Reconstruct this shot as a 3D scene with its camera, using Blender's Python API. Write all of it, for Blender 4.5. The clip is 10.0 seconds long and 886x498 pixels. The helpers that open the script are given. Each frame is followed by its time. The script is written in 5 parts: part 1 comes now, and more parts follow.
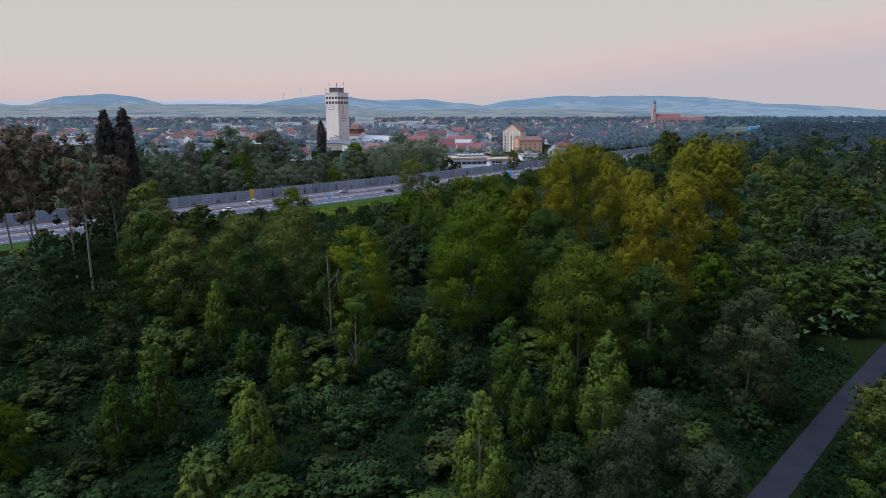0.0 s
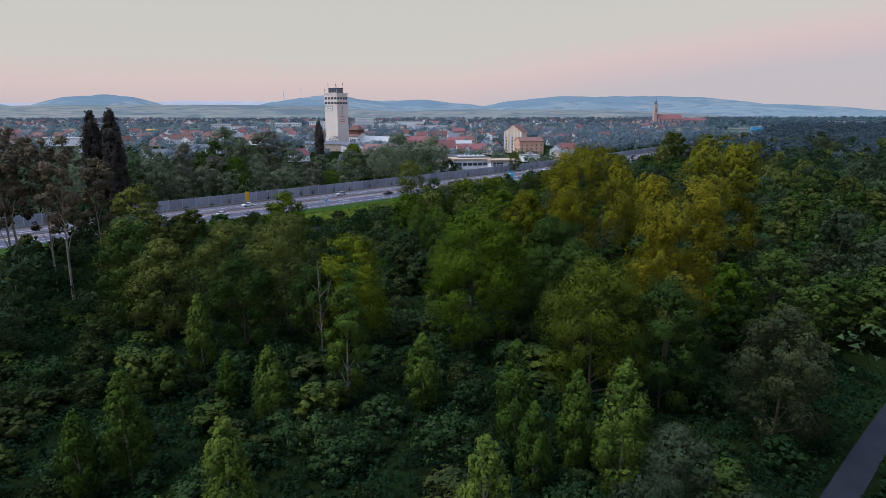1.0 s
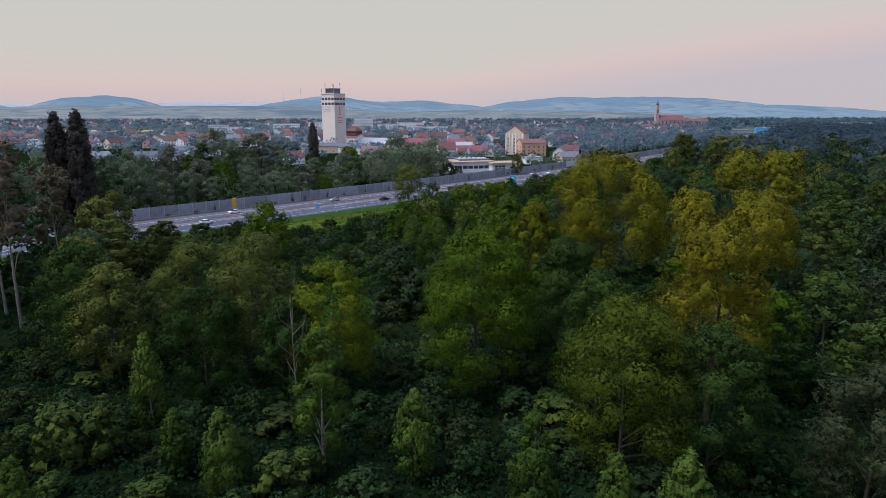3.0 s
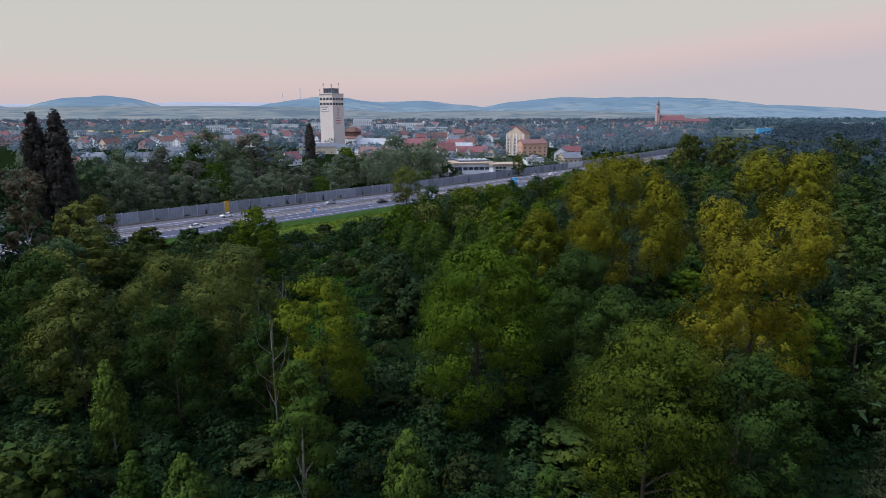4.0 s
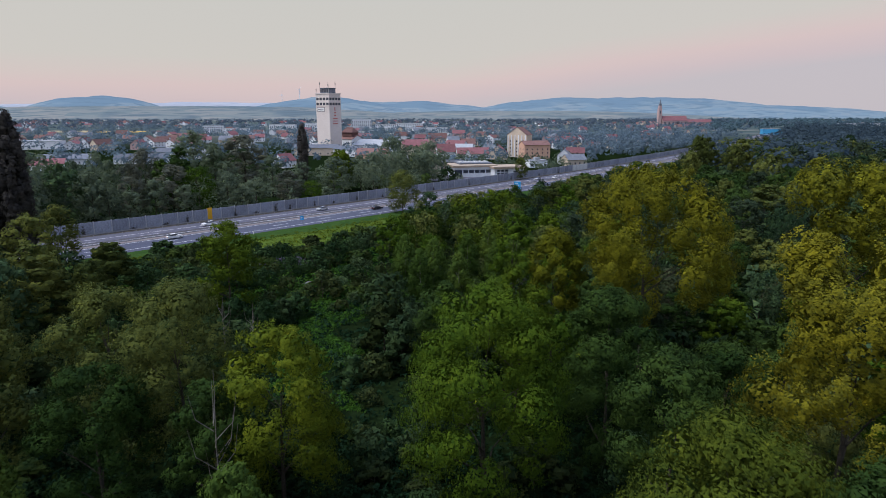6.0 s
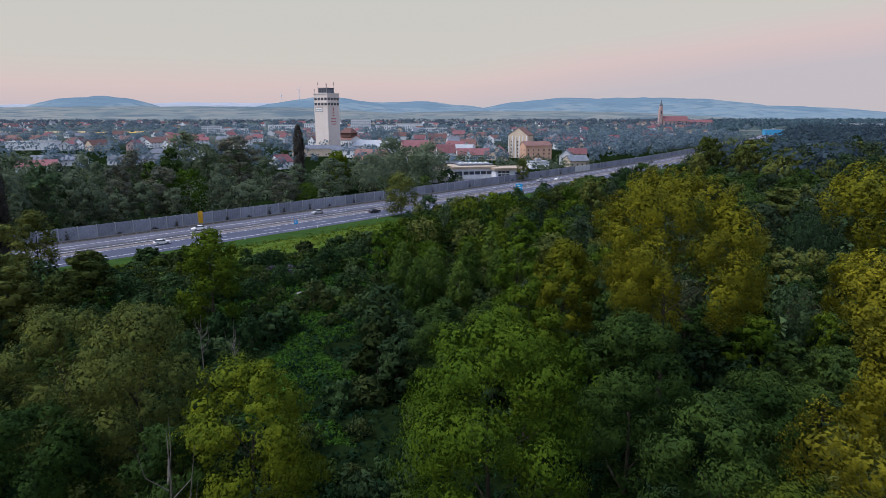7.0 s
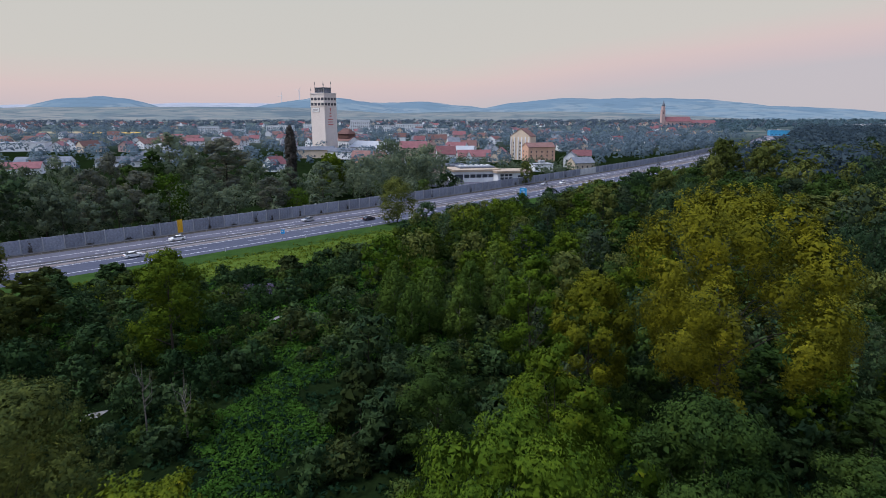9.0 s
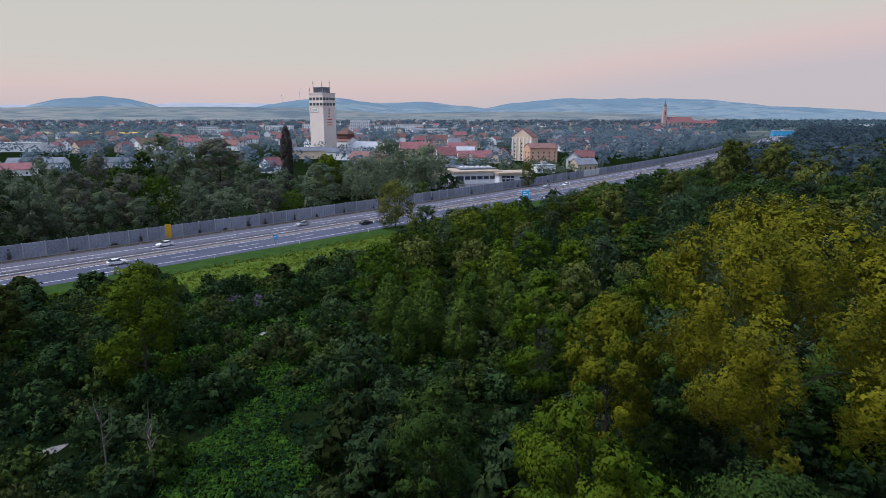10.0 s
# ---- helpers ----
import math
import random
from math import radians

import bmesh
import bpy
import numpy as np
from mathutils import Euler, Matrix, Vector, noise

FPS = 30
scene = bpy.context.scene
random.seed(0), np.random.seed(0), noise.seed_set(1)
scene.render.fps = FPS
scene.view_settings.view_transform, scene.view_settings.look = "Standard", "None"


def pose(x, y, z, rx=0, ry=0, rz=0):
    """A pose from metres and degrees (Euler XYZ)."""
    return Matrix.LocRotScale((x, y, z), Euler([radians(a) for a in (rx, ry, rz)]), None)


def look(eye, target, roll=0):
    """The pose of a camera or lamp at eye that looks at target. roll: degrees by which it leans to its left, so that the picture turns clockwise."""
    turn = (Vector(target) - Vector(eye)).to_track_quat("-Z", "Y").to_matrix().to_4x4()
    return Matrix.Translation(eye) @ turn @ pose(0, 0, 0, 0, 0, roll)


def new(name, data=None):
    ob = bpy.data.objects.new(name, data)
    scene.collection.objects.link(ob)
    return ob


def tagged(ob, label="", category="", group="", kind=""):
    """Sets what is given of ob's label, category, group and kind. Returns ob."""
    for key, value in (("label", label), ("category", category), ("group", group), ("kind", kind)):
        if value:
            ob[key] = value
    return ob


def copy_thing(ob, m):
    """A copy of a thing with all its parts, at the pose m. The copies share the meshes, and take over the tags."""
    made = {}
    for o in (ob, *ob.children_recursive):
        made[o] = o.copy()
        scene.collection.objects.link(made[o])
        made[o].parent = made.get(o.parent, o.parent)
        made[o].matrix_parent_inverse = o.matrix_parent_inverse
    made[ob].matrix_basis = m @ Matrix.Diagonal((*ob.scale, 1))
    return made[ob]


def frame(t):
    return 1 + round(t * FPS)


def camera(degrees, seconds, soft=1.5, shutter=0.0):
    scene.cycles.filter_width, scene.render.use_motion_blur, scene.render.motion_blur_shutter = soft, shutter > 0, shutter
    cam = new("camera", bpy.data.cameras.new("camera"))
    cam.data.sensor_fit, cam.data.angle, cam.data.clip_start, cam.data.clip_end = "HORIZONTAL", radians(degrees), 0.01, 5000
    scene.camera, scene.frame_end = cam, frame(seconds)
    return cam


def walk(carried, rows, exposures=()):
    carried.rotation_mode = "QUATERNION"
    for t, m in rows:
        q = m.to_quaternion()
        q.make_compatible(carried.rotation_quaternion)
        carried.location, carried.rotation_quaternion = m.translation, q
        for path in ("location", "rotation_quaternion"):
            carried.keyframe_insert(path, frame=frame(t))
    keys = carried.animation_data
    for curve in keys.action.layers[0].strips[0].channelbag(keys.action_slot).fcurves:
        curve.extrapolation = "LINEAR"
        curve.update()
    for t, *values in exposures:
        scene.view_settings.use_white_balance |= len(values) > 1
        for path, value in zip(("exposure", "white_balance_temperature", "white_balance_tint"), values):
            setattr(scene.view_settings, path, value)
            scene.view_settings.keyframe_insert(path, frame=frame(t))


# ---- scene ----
cam = camera(73.3, 10.0, soft=0.8, shutter=0.4)
METRES, EYE, TILT = 75.0, 36.0, -13.05
ROWS = [
    (0.0, 0.0, 0.0, 0.0, -0.0, 0.0, 0.0),
    (0.5, 0.0007, 0.0427, 0.0103, 0.02, 0.01, 0.01),
    (1.0, 0.0015, 0.0869, 0.0206, 0.04, 0.04, 0.02),
    (1.5, 0.0025, 0.1324, 0.0313, 0.06, 0.06, 0.02),
    (2.0, 0.0036, 0.1789, 0.0423, 0.06, 0.08, 0.03),
    (2.5, 0.0047, 0.2265, 0.0535, 0.06, 0.1, 0.03),
    (4.0, 0.0083, 0.3736, 0.0878, 0.05, 0.14, 0.04),
    (4.5, 0.0094, 0.4229, 0.1, 0.04, 0.14, 0.03),
    (5.0, 0.0106, 0.4727, 0.112, 0.04, 0.14, 0.03),
    (5.5, 0.0117, 0.5227, 0.1238, 0.04, 0.15, 0.01),
    (7.0, 0.0145, 0.6745, 0.1578, 0.04, 0.19, 0.01),
    (7.5, 0.0157, 0.7237, 0.1691, 0.05, 0.21, 0.01),
    (8.0, 0.017, 0.7728, 0.1804, 0.05, 0.22, 0.01),
    (8.5, 0.0178, 0.8225, 0.1917, 0.06, 0.22, -0.01),
    (9.0, 0.0193, 0.8729, 0.2032, 0.08, 0.23, -0.01),
    (9.5, 0.0206, 0.9231, 0.2149, 0.11, 0.24, -0.03),
    (10.0, 0.0219, 0.9738, 0.2262, 0.13, 0.25, -0.05),
]
walk(cam, [(t, pose(0, 0, EYE, TILT, 0, 0) @ pose(METRES * x, METRES * y, METRES * z, 90 + pitch, roll, yaw)) for t, x, y, z, yaw, pitch, roll in ROWS])

# ---------------------------------------------------------------- light
SUN_TURN, SUN_RISE = 248.0, 60.0


def make_world():
    w = bpy.data.worlds.new("dusk")
    scene.world = w
    w.use_nodes = True
    nt = w.node_tree
    nt.nodes.clear()
    out = nt.nodes.new("ShaderNodeOutputWorld")
    bg = nt.nodes.new("ShaderNodeBackground")
    tc = nt.nodes.new("ShaderNodeTexCoord")
    sep = nt.nodes.new("ShaderNodeSeparateXYZ")
    ramp = nt.nodes.new("ShaderNodeValToRGB")
    el = ramp.color_ramp.elements
    stops = ((0.0, (0.53, 0.49, 0.53)), (0.02, (0.6, 0.5, 0.525)), (0.042, (0.655, 0.525, 0.525)), (0.058, (0.635, 0.55, 0.53)), (0.08, (0.6, 0.57, 0.535)),
             (0.16, (0.585, 0.57, 0.535)), (0.42, (0.49, 0.56, 0.72)), (1.0, (0.41, 0.64, 1.36)))
    el[0].position, el[0].color = stops[0][0], (*stops[0][1], 1)
    el[1].position, el[1].color = stops[-1][0], (*stops[-1][1], 1)
    for p, c in stops[1:-1]:
        e = el.new(p)
        e.color = (*c, 1)
    # the pink band stands higher towards the right
    tilt = nt.nodes.new("ShaderNodeMath")
    tilt.operation = "MULTIPLY_ADD"
    tilt.inputs[1].default_value = -0.125
    add = nt.nodes.new("ShaderNodeMath")
    add.operation = "ADD"
    noi = nt.nodes.new("ShaderNodeTexNoise")
    noi.inputs["Scale"].default_value = 3.0
    noi.inputs["Detail"].default_value = 3.0
    mp = nt.nodes.new("ShaderNodeMapping")
    mp.inputs["Scale"].default_value = (1.0, 1.0, 7.0)
    nm = nt.nodes.new("ShaderNodeMath")
    nm.operation = "MULTIPLY_ADD"
    nm.inputs[1].default_value, nm.inputs[2].default_value = 0.02, -0.01
    lk = nt.links.new
    lk(tc.outputs["Generated"], sep.inputs[0])
    lk(tc.outputs["Generated"], mp.inputs[0])
    lk(mp.outputs[0], noi.inputs["Vector"])
    lk(noi.outputs["Fac"], nm.inputs[0])
    east = nt.nodes.new("ShaderNodeMath")
    east.operation = "MAXIMUM"
    east.inputs[1].default_value = 0.0
    lk(sep.outputs["X"], east.inputs[0])
    lk(east.outputs[0], tilt.inputs[0])
    lk(sep.outputs["Z"], tilt.inputs[2])
    lk(tilt.outputs[0], add.inputs[0])
    lk(nm.outputs[0], add.inputs[1])
    lk(add.outputs[0], ramp.inputs[0])
    sky = nt.nodes.new("ShaderNodeTexSky")
    sky.sky_type = "NISHITA"
    sky.sun_disc = False
    sky.sun_elevation = radians(SUN_RISE)
    sky.sun_rotation = radians(SUN_TURN)
    scl = nt.nodes.new("ShaderNodeVectorMath")
    scl.operation = "SCALE"
    scl.inputs["Scale"].default_value = 0.004
    sm = nt.nodes.new("ShaderNodeVectorMath")
    sm.operation = "ADD"
    lk(sky.outputs[0], scl.inputs[0])
    lk(ramp.outputs[0], sm.inputs[0])
    lk(scl.outputs[0], sm.inputs[1])
    lk(sm.outputs[0], bg.inputs["Color"])
    bg.inputs["Strength"].default_value = 1.0
    lk(bg.outputs[0], out.inputs[0])


make_world()
sun_data = bpy.data.lights.new("sun", "SUN")
sun_data.energy, sun_data.angle, sun_data.color = 3.5, radians(30), (1.0, 0.96, 0.92)
sun = new("sun", sun_data)
sun_dir = Vector((math.sin(radians(SUN_TURN)) * math.cos(radians(SUN_RISE)), math.cos(radians(SUN_TURN)) * math.cos(radians(SUN_RISE)), math.sin(radians(SUN_RISE))))
sun.matrix_world = look(sun_dir * 100, (0, 0, 0))

# ---------------------------------------------------------------- materials


def rgb(c):
    return (*c, 1.0)


def surface(name, c1, c2, scale=1.0, rough=0.85, bump=0.3, metal=0.0, fine=12.0, c3=None, spread=0.25, obj_random=0.0, coords="Object", grain=0.5):
    """A two-scale mottled surface: large patches from c1 to c2, fine grain over it."""
    m = bpy.data.materials.new(name)
    m.use_nodes = True
    nt = m.node_tree
    b = nt.nodes["Principled BSDF"]
    tc = nt.nodes.new("ShaderNodeTexCoord")
    n1 = nt.nodes.new("ShaderNodeTexNoise")
    n1.inputs["Scale"].default_value = scale
    n1.inputs["Detail"].default_value = 5
    n2 = nt.nodes.new("ShaderNodeTexNoise")
    n2.inputs["Scale"].default_value = scale * fine
    n2.inputs["Detail"].default_value = 4
    r = nt.nodes.new("ShaderNodeValToRGB")
    r.color_ramp.elements[0].position, r.color_ramp.elements[0].color = 0.5 - spread, rgb(c1)
    r.color_ramp.elements[1].position, r.color_ramp.elements[1].color = 0.5 + spread, rgb(c2)
    if c3:
        e = r.color_ramp.elements.new(0.5)
        e.color = rgb(c3)
    mul = nt.nodes.new("ShaderNodeMix")
    mul.data_type, mul.blend_type = "RGBA", "MULTIPLY"
    mul.inputs["Factor"].default_value = grain
    lk = nt.links.new
    lk(tc.outputs[coords], n1.inputs["Vector"])
    lk(tc.outputs[coords], n2.inputs["Vector"])
    lk(n1.outputs["Fac"], r.inputs[0])
    gr = nt.nodes.new("ShaderNodeValToRGB")
    gr.color_ramp.elements[0].position, gr.color_ramp.elements[0].color = 0.3, (0.45, 0.45, 0.45, 1)
    gr.color_ramp.elements[1].position, gr.color_ramp.elements[1].color = 0.7, (1.4, 1.4, 1.4, 1)
    lk(n2.outputs["Fac"], gr.inputs[0])
    lk(r.outputs[0], mul.inputs["A"])
    lk(gr.outputs[0], mul.inputs["B"])
    last = mul.outputs["Result"]
    if obj_random:
        oi = nt.nodes.new("ShaderNodeObjectInfo")
        mr = nt.nodes.new("ShaderNodeMapRange")
        mr.inputs["To Min"].default_value, mr.inputs["To Max"].default_value = 1 - obj_random, 1 + obj_random
        hs = nt.nodes.new("ShaderNodeHueSaturation")
        lk(oi.outputs["Random"], mr.inputs["Value"])
        lk(mr.outputs[0], hs.inputs["Value"])
        lk(last, hs.inputs["Color"])
        last = hs.outputs[0]
    lk(last, b.inputs["Base Color"])
    b.inputs["Roughness"].default_value = rough
    b.inputs["Metallic"].default_value = metal
    b.inputs["Specular IOR Level"].default_value = 0.5 if rough < 0.7 else 0.08 if rough < 0.94 else 0.0
    if bump:
        bp = nt.nodes.new("ShaderNodeBump")
        bp.inputs["Strength"].default_value = bump
        lk(n2.outputs["Fac"], bp.inputs["Height"])
        lk(bp.outputs[0], b.inputs["Normal"])
    return m


def leaf_material(name, dark, light, tip=None, patch=0.35, through_light=0.24, vary=(0.7, 1.4)):
    """Leaves: each leaf its own tone, patches over the crown, a little light through the blade."""
    # blue raised in all leaf tones, painting in the bluish haze over dark foliage
    dark, light, tip = [c and (c[0] * 0.95, c[1] * 0.95, c[2] * 1.8) for c in (dark, light, tip)]
    m = bpy.data.materials.new(name)
    m.use_nodes = True
    nt = m.node_tree
    b = nt.nodes["Principled BSDF"]
    out = nt.nodes["Material Output"]
    geo = nt.nodes.new("ShaderNodeNewGeometry")
    oi = nt.nodes.new("ShaderNodeObjectInfo")
    tc = nt.nodes.new("ShaderNodeTexCoord")
    noi = nt.nodes.new("ShaderNodeTexNoise")
    noi.inputs["Scale"].default_value = patch
    noi.inputs["Detail"].default_value = 3
    lk = nt.links.new
    lk(tc.outputs["Object"], noi.inputs["Vector"])
    a = nt.nodes.new("ShaderNodeMath")
    a.operation = "MULTIPLY_ADD"
    a.inputs[1].default_value = 0.3
    lk(geo.outputs["Random Per Island"], a.inputs[0])
    s = nt.nodes.new("ShaderNodeMath")
    s.operation = "MULTIPLY_ADD"
    s.inputs[1].default_value, s.inputs[2].default_value = 1.2, -0.8
    tuft = nt.nodes.new("ShaderNodeTexNoise")
    tuft.inputs["Scale"].default_value = patch * 4.5
    tuft.inputs["Detail"].default_value = 1
    lk(tc.outputs["Object"], tuft.inputs["Vector"])
    both = nt.nodes.new("ShaderNodeMath")
    both.operation = "MULTIPLY_ADD"
    both.inputs[1].default_value = 1.0
    lk(tuft.outputs["Fac"], both.inputs[0])
    lk(s.outputs[0], both.inputs[2])
    lk(noi.outputs["Fac"], s.inputs[0])
    lk(both.outputs[0], a.inputs[2])
    r = nt.nodes.new("ShaderNodeValToRGB")
    r.color_ramp.elements[0].position, r.color_ramp.elements[0].color = 0.12, rgb(dark)
    r.color_ramp.elements[1].position, r.color_ramp.elements[1].color = 0.85, rgb(light)
    if tip:
        e = r.color_ramp.elements.new(1.0)
        e.color = rgb(tip)
    lk(a.outputs[0], r.inputs[0])
    hs = nt.nodes.new("ShaderNodeHueSaturation")
    v = nt.nodes.new("ShaderNodeMapRange")
    v.inputs["To Min"].default_value, v.inputs["To Max"].default_value = vary
    h = nt.nodes.new("ShaderNodeMapRange")
    h.inputs["To Min"].default_value, h.inputs["To Max"].default_value = 0.515, 0.485
    lk(oi.outputs["Random"], v.inputs["Value"])
    lk(oi.outputs["Random"], h.inputs["Value"])
    lk(v.outputs[0], hs.inputs["Value"])
    lk(h.outputs[0], hs.inputs["Hue"])
    lk(r.outputs[0], hs.inputs["Color"])
    lk(hs.outputs[0], b.inputs["Base Color"])
    b.inputs["Roughness"].default_value = 0.7
    b.inputs["Specular IOR Level"].default_value = 0.02
    tr = nt.nodes.new("ShaderNodeBsdfTranslucent")
    mx = nt.nodes.new("ShaderNodeMixShader")
    mx.inputs[0].default_value = through_light
    lk(hs.outputs[0], tr.inputs["Color"])
    lk(b.outputs[0], mx.inputs[1])
    lk(tr.outputs[0], mx.inputs[2])
    lk(mx.outputs[0], out.inputs["Surface"])
    return m


def plain(name, c, rough=0.6, metal=0.0):
    return surface(name, [v * 0.85 for v in c], [min(1, v * 1.12) for v in c], 1.5, rough, 0.08, metal, 9.0)


# nearly black: the wood floor's shade is included in this ground colour
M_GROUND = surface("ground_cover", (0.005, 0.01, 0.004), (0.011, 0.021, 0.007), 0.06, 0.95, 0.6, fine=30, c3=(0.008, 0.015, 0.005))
M_MEADOW = surface("meadow_grass", (0.045, 0.085, 0.016), (0.095, 0.135, 0.024), 0.22, 0.95, 0.7, fine=25)
M_VERGE = surface("mown_verge", (0.024, 0.055, 0.015), (0.042, 0.08, 0.02), 0.3, 0.95, 0.5, fine=18)
M_ASPHALT = surface("asphalt", (0.064, 0.071, 0.103), (0.086, 0.094, 0.13), 0.08, 0.75, 0.1, fine=60)
M_ASPHALT_OLD = surface("worn_asphalt", (0.088, 0.091, 0.12), (0.12, 0.12, 0.148), 0.06, 0.75, 0.1, fine=60)
M_MEDIAN = surface("median_strip", (0.17, 0.145, 0.14), (0.23, 0.2, 0.195), 0.15, 0.9, 0.3, fine=30)
M_GUTTER = surface("gutter_gravel", (0.05, 0.05, 0.045), (0.1, 0.09, 0.08), 0.3, 0.95, 0.5, fine=20)
# tree shade over the path is put into this very dark asphalt colour
M_PATH = surface("shaded_path_asphalt", (0.013, 0.016, 0.024), (0.022, 0.026, 0.036), 0.25, 0.85, 0.2, fine=30)
M_LINE = plain("road_paint", (0.72, 0.72, 0.74), 0.6)
M_PANEL = surface("barrier_panel_face", (0.21, 0.23, 0.285), (0.29, 0.315, 0.38), 0.35, 0.8, 0.2, fine=10, obj_random=0.18)
M_PANEL_PALE = plain("pale_panel_face", (0.58, 0.6, 0.6), 0.7)
M_POST = plain("barrier_post_steel", (0.4, 0.41, 0.44), 0.6)
M_YELLOW = plain("yellow_panel_paint", (0.75, 0.42, 0.02), 0.5)
M_STEEL = plain("galvanised_steel", (0.35, 0.35, 0.36), 0.45, 0.6)
M_BARK = surface("bark", (0.032, 0.029, 0.023), (0.075, 0.066, 0.054), 0.8, 0.95, 0.6, fine=8)
M_BARK_PALE = surface("pale_bark", (0.12, 0.115, 0.1), (0.27, 0.255, 0.225), 0.6, 0.9, 0.4, fine=8)
M_BARK_DEAD = surface("dead_bark", (0.09, 0.085, 0.075), (0.19, 0.175, 0.155), 0.8, 0.95, 0.4, fine=8)
M_WATER = surface("creek_riffle", (0.08, 0.08, 0.08), (0.32, 0.31, 0.3), 1.2, 0.15, 0.3, fine=6)
L_POPLAR = leaf_material("young_poplar_leaves", (0.038, 0.0722, 0.009), (0.09975, 0.1568, 0.0135), (0.171, 0.228, 0.018))
L_ROUND = leaf_material("robinia_leaves", (0.01716, 0.03744, 0.01092), (0.05148, 0.0897, 0.01872), (0.0936, 0.1209, 0.02184))
L_DULL = leaf_material("dull_green_leaves", (0.0432, 0.06264, 0.01116), (0.121, 0.1404, 0.01612), (0.216, 0.1998, 0.0186))
L_BRIGHT = leaf_material("yellowgreen_leaves", (0.03901, 0.06966, 0.0043), (0.1068, 0.144, 0.00602), (0.195, 0.209, 0.0086), vary=(0.85, 1.25))
L_YELLOW = leaf_material("yellowing_poplar_leaves", (0.0774, 0.08256, 0.00688), (0.2408, 0.2193, 0.0086), (0.43, 0.3526, 0.01204), vary=(0.95, 1.15))
L_WILLOW = leaf_material("willow_leaves", (0.02, 0.036, 0.012), (0.048, 0.068, 0.018), (0.085, 0.105, 0.026))
L_DARK = leaf_material("dark_poplar_leaves", (0.05, 0.05, 0.026), (0.11, 0.1, 0.048), (0.15, 0.13, 0.06))
L_LIME = leaf_material("lime_shrub_leaves", (0.03, 0.06, 0.01), (0.085, 0.115, 0.012), (0.16, 0.175, 0.016))
L_DRY = leaf_material("dry_shrub_leaves", (0.01984, 0.0355, 0.00783), (0.05742, 0.07308, 0.01096), (0.1096, 0.1107, 0.01409))
L_SALLOW = leaf_material("sallow_leaves", (0.02185, 0.0437, 0.01105), (0.0575, 0.0897, 0.017), (0.0989, 0.1311, 0.0238))
L_RUST = leaf_material("rusty_leaves", (0.0255, 0.0425, 0.0119), (0.068, 0.0765, 0.0187), (0.136, 0.102, 0.0238))
# herb colours lowered to paint the shade under the trees
L_HERB = leaf_material("shaded_herb_leaves", (0.004, 0.013, 0.004), (0.014, 0.036, 0.008), (0.032, 0.066, 0.013), patch=0.07)
# distance haze is put into the far wood's colour: paler, bluer leaves
L_FAR = leaf_material("hazed_wood_leaves", (0.0609, 0.1029, 0.068), (0.105, 0.1628, 0.09775), (0.147, 0.1995, 0.102), patch=0.05, through_light=0.48)
L_WALNUT = leaf_material("walnut_leaves", (0.02516, 0.0444, 0.003996), (0.0629, 0.0888, 0.005328), (0.1184, 0.1369, 0.007992))
L_OCHRE = leaf_material("ochre_leaves", (0.06, 0.06, 0.026), (0.15, 0.125, 0.04), (0.22, 0.17, 0.045))
# town leaves lightened and blued to carry the haze in their colour
L_TOWN = leaf_material("hazed_town_leaves", (0.088, 0.1232, 0.0858), (0.1265, 0.1672, 0.1073), (0.154, 0.1958, 0.1115), patch=0.05, through_light=0.48)
L_SHRUB = leaf_material("shrub_leaves", (0.01592, 0.03609, 0.00783), (0.04246, 0.08067, 0.01409), (0.08067, 0.1253, 0.02036))
L_LIVELY = leaf_material("lively_green_leaves", (0.0294, 0.063, 0.004), (0.084, 0.1344, 0.006), (0.1848, 0.2184, 0.008))
# both roadside leaf colours are lightened to hold the haze behind the barrier
L_HAZY = leaf_material("hazed_roadside_leaves", (0.077, 0.11, 0.04466), (0.154, 0.1925, 0.05698), (0.253, 0.253, 0.0539), through_light=0.45)
L_AUTUMN = leaf_material("hazed_autumn_leaves", (0.07, 0.085, 0.04125), (0.14, 0.145, 0.04875), (0.25, 0.21, 0.045), through_light=0.45)
L_GRASS = leaf_material("clearing_grass", (0.0308, 0.077, 0.0066), (0.0715, 0.154, 0.0108), (0.121, 0.209, 0.0144), patch=0.2)
# shade low in the wood is put into this darkened robinia green
L_SHADED = leaf_material("shaded_green_leaves", (0.0187, 0.0391, 0.006375), (0.0493, 0.0884, 0.009562), (0.0918, 0.1275, 0.01147))
L_LEMON = leaf_material("yellowgreen_poplar_leaves", (0.063, 0.07392, 0.00504), (0.1764, 0.1781, 0.00672), (0.336, 0.2982, 0.01008), vary=(0.95, 1.15))
L_REED = leaf_material("reed_plumes", (0.09, 0.08, 0.06), (0.17, 0.15, 0.12))

# ---------------------------------------------------------------- mesh helpers


def mesh_np(name, V, F):
    """A mesh from an (n, 3) array and an (m, k) array of faces."""
    V, F = np.asarray(V, dtype=np.float32), np.asarray(F, dtype=np.int32)
    k = F.shape[1]
    me = bpy.data.meshes.new(name)
    me.vertices.add(len(V))
    me.vertices.foreach_set("co", V.ravel())
    me.loops.add(F.size)
    me.loops.foreach_set("vertex_index", F.ravel())
    me.polygons.add(len(F))
    me.polygons.foreach_set("loop_start", np.arange(0, F.size, k, dtype=np.int32))
    me.update(calc_edges=True)
    return me


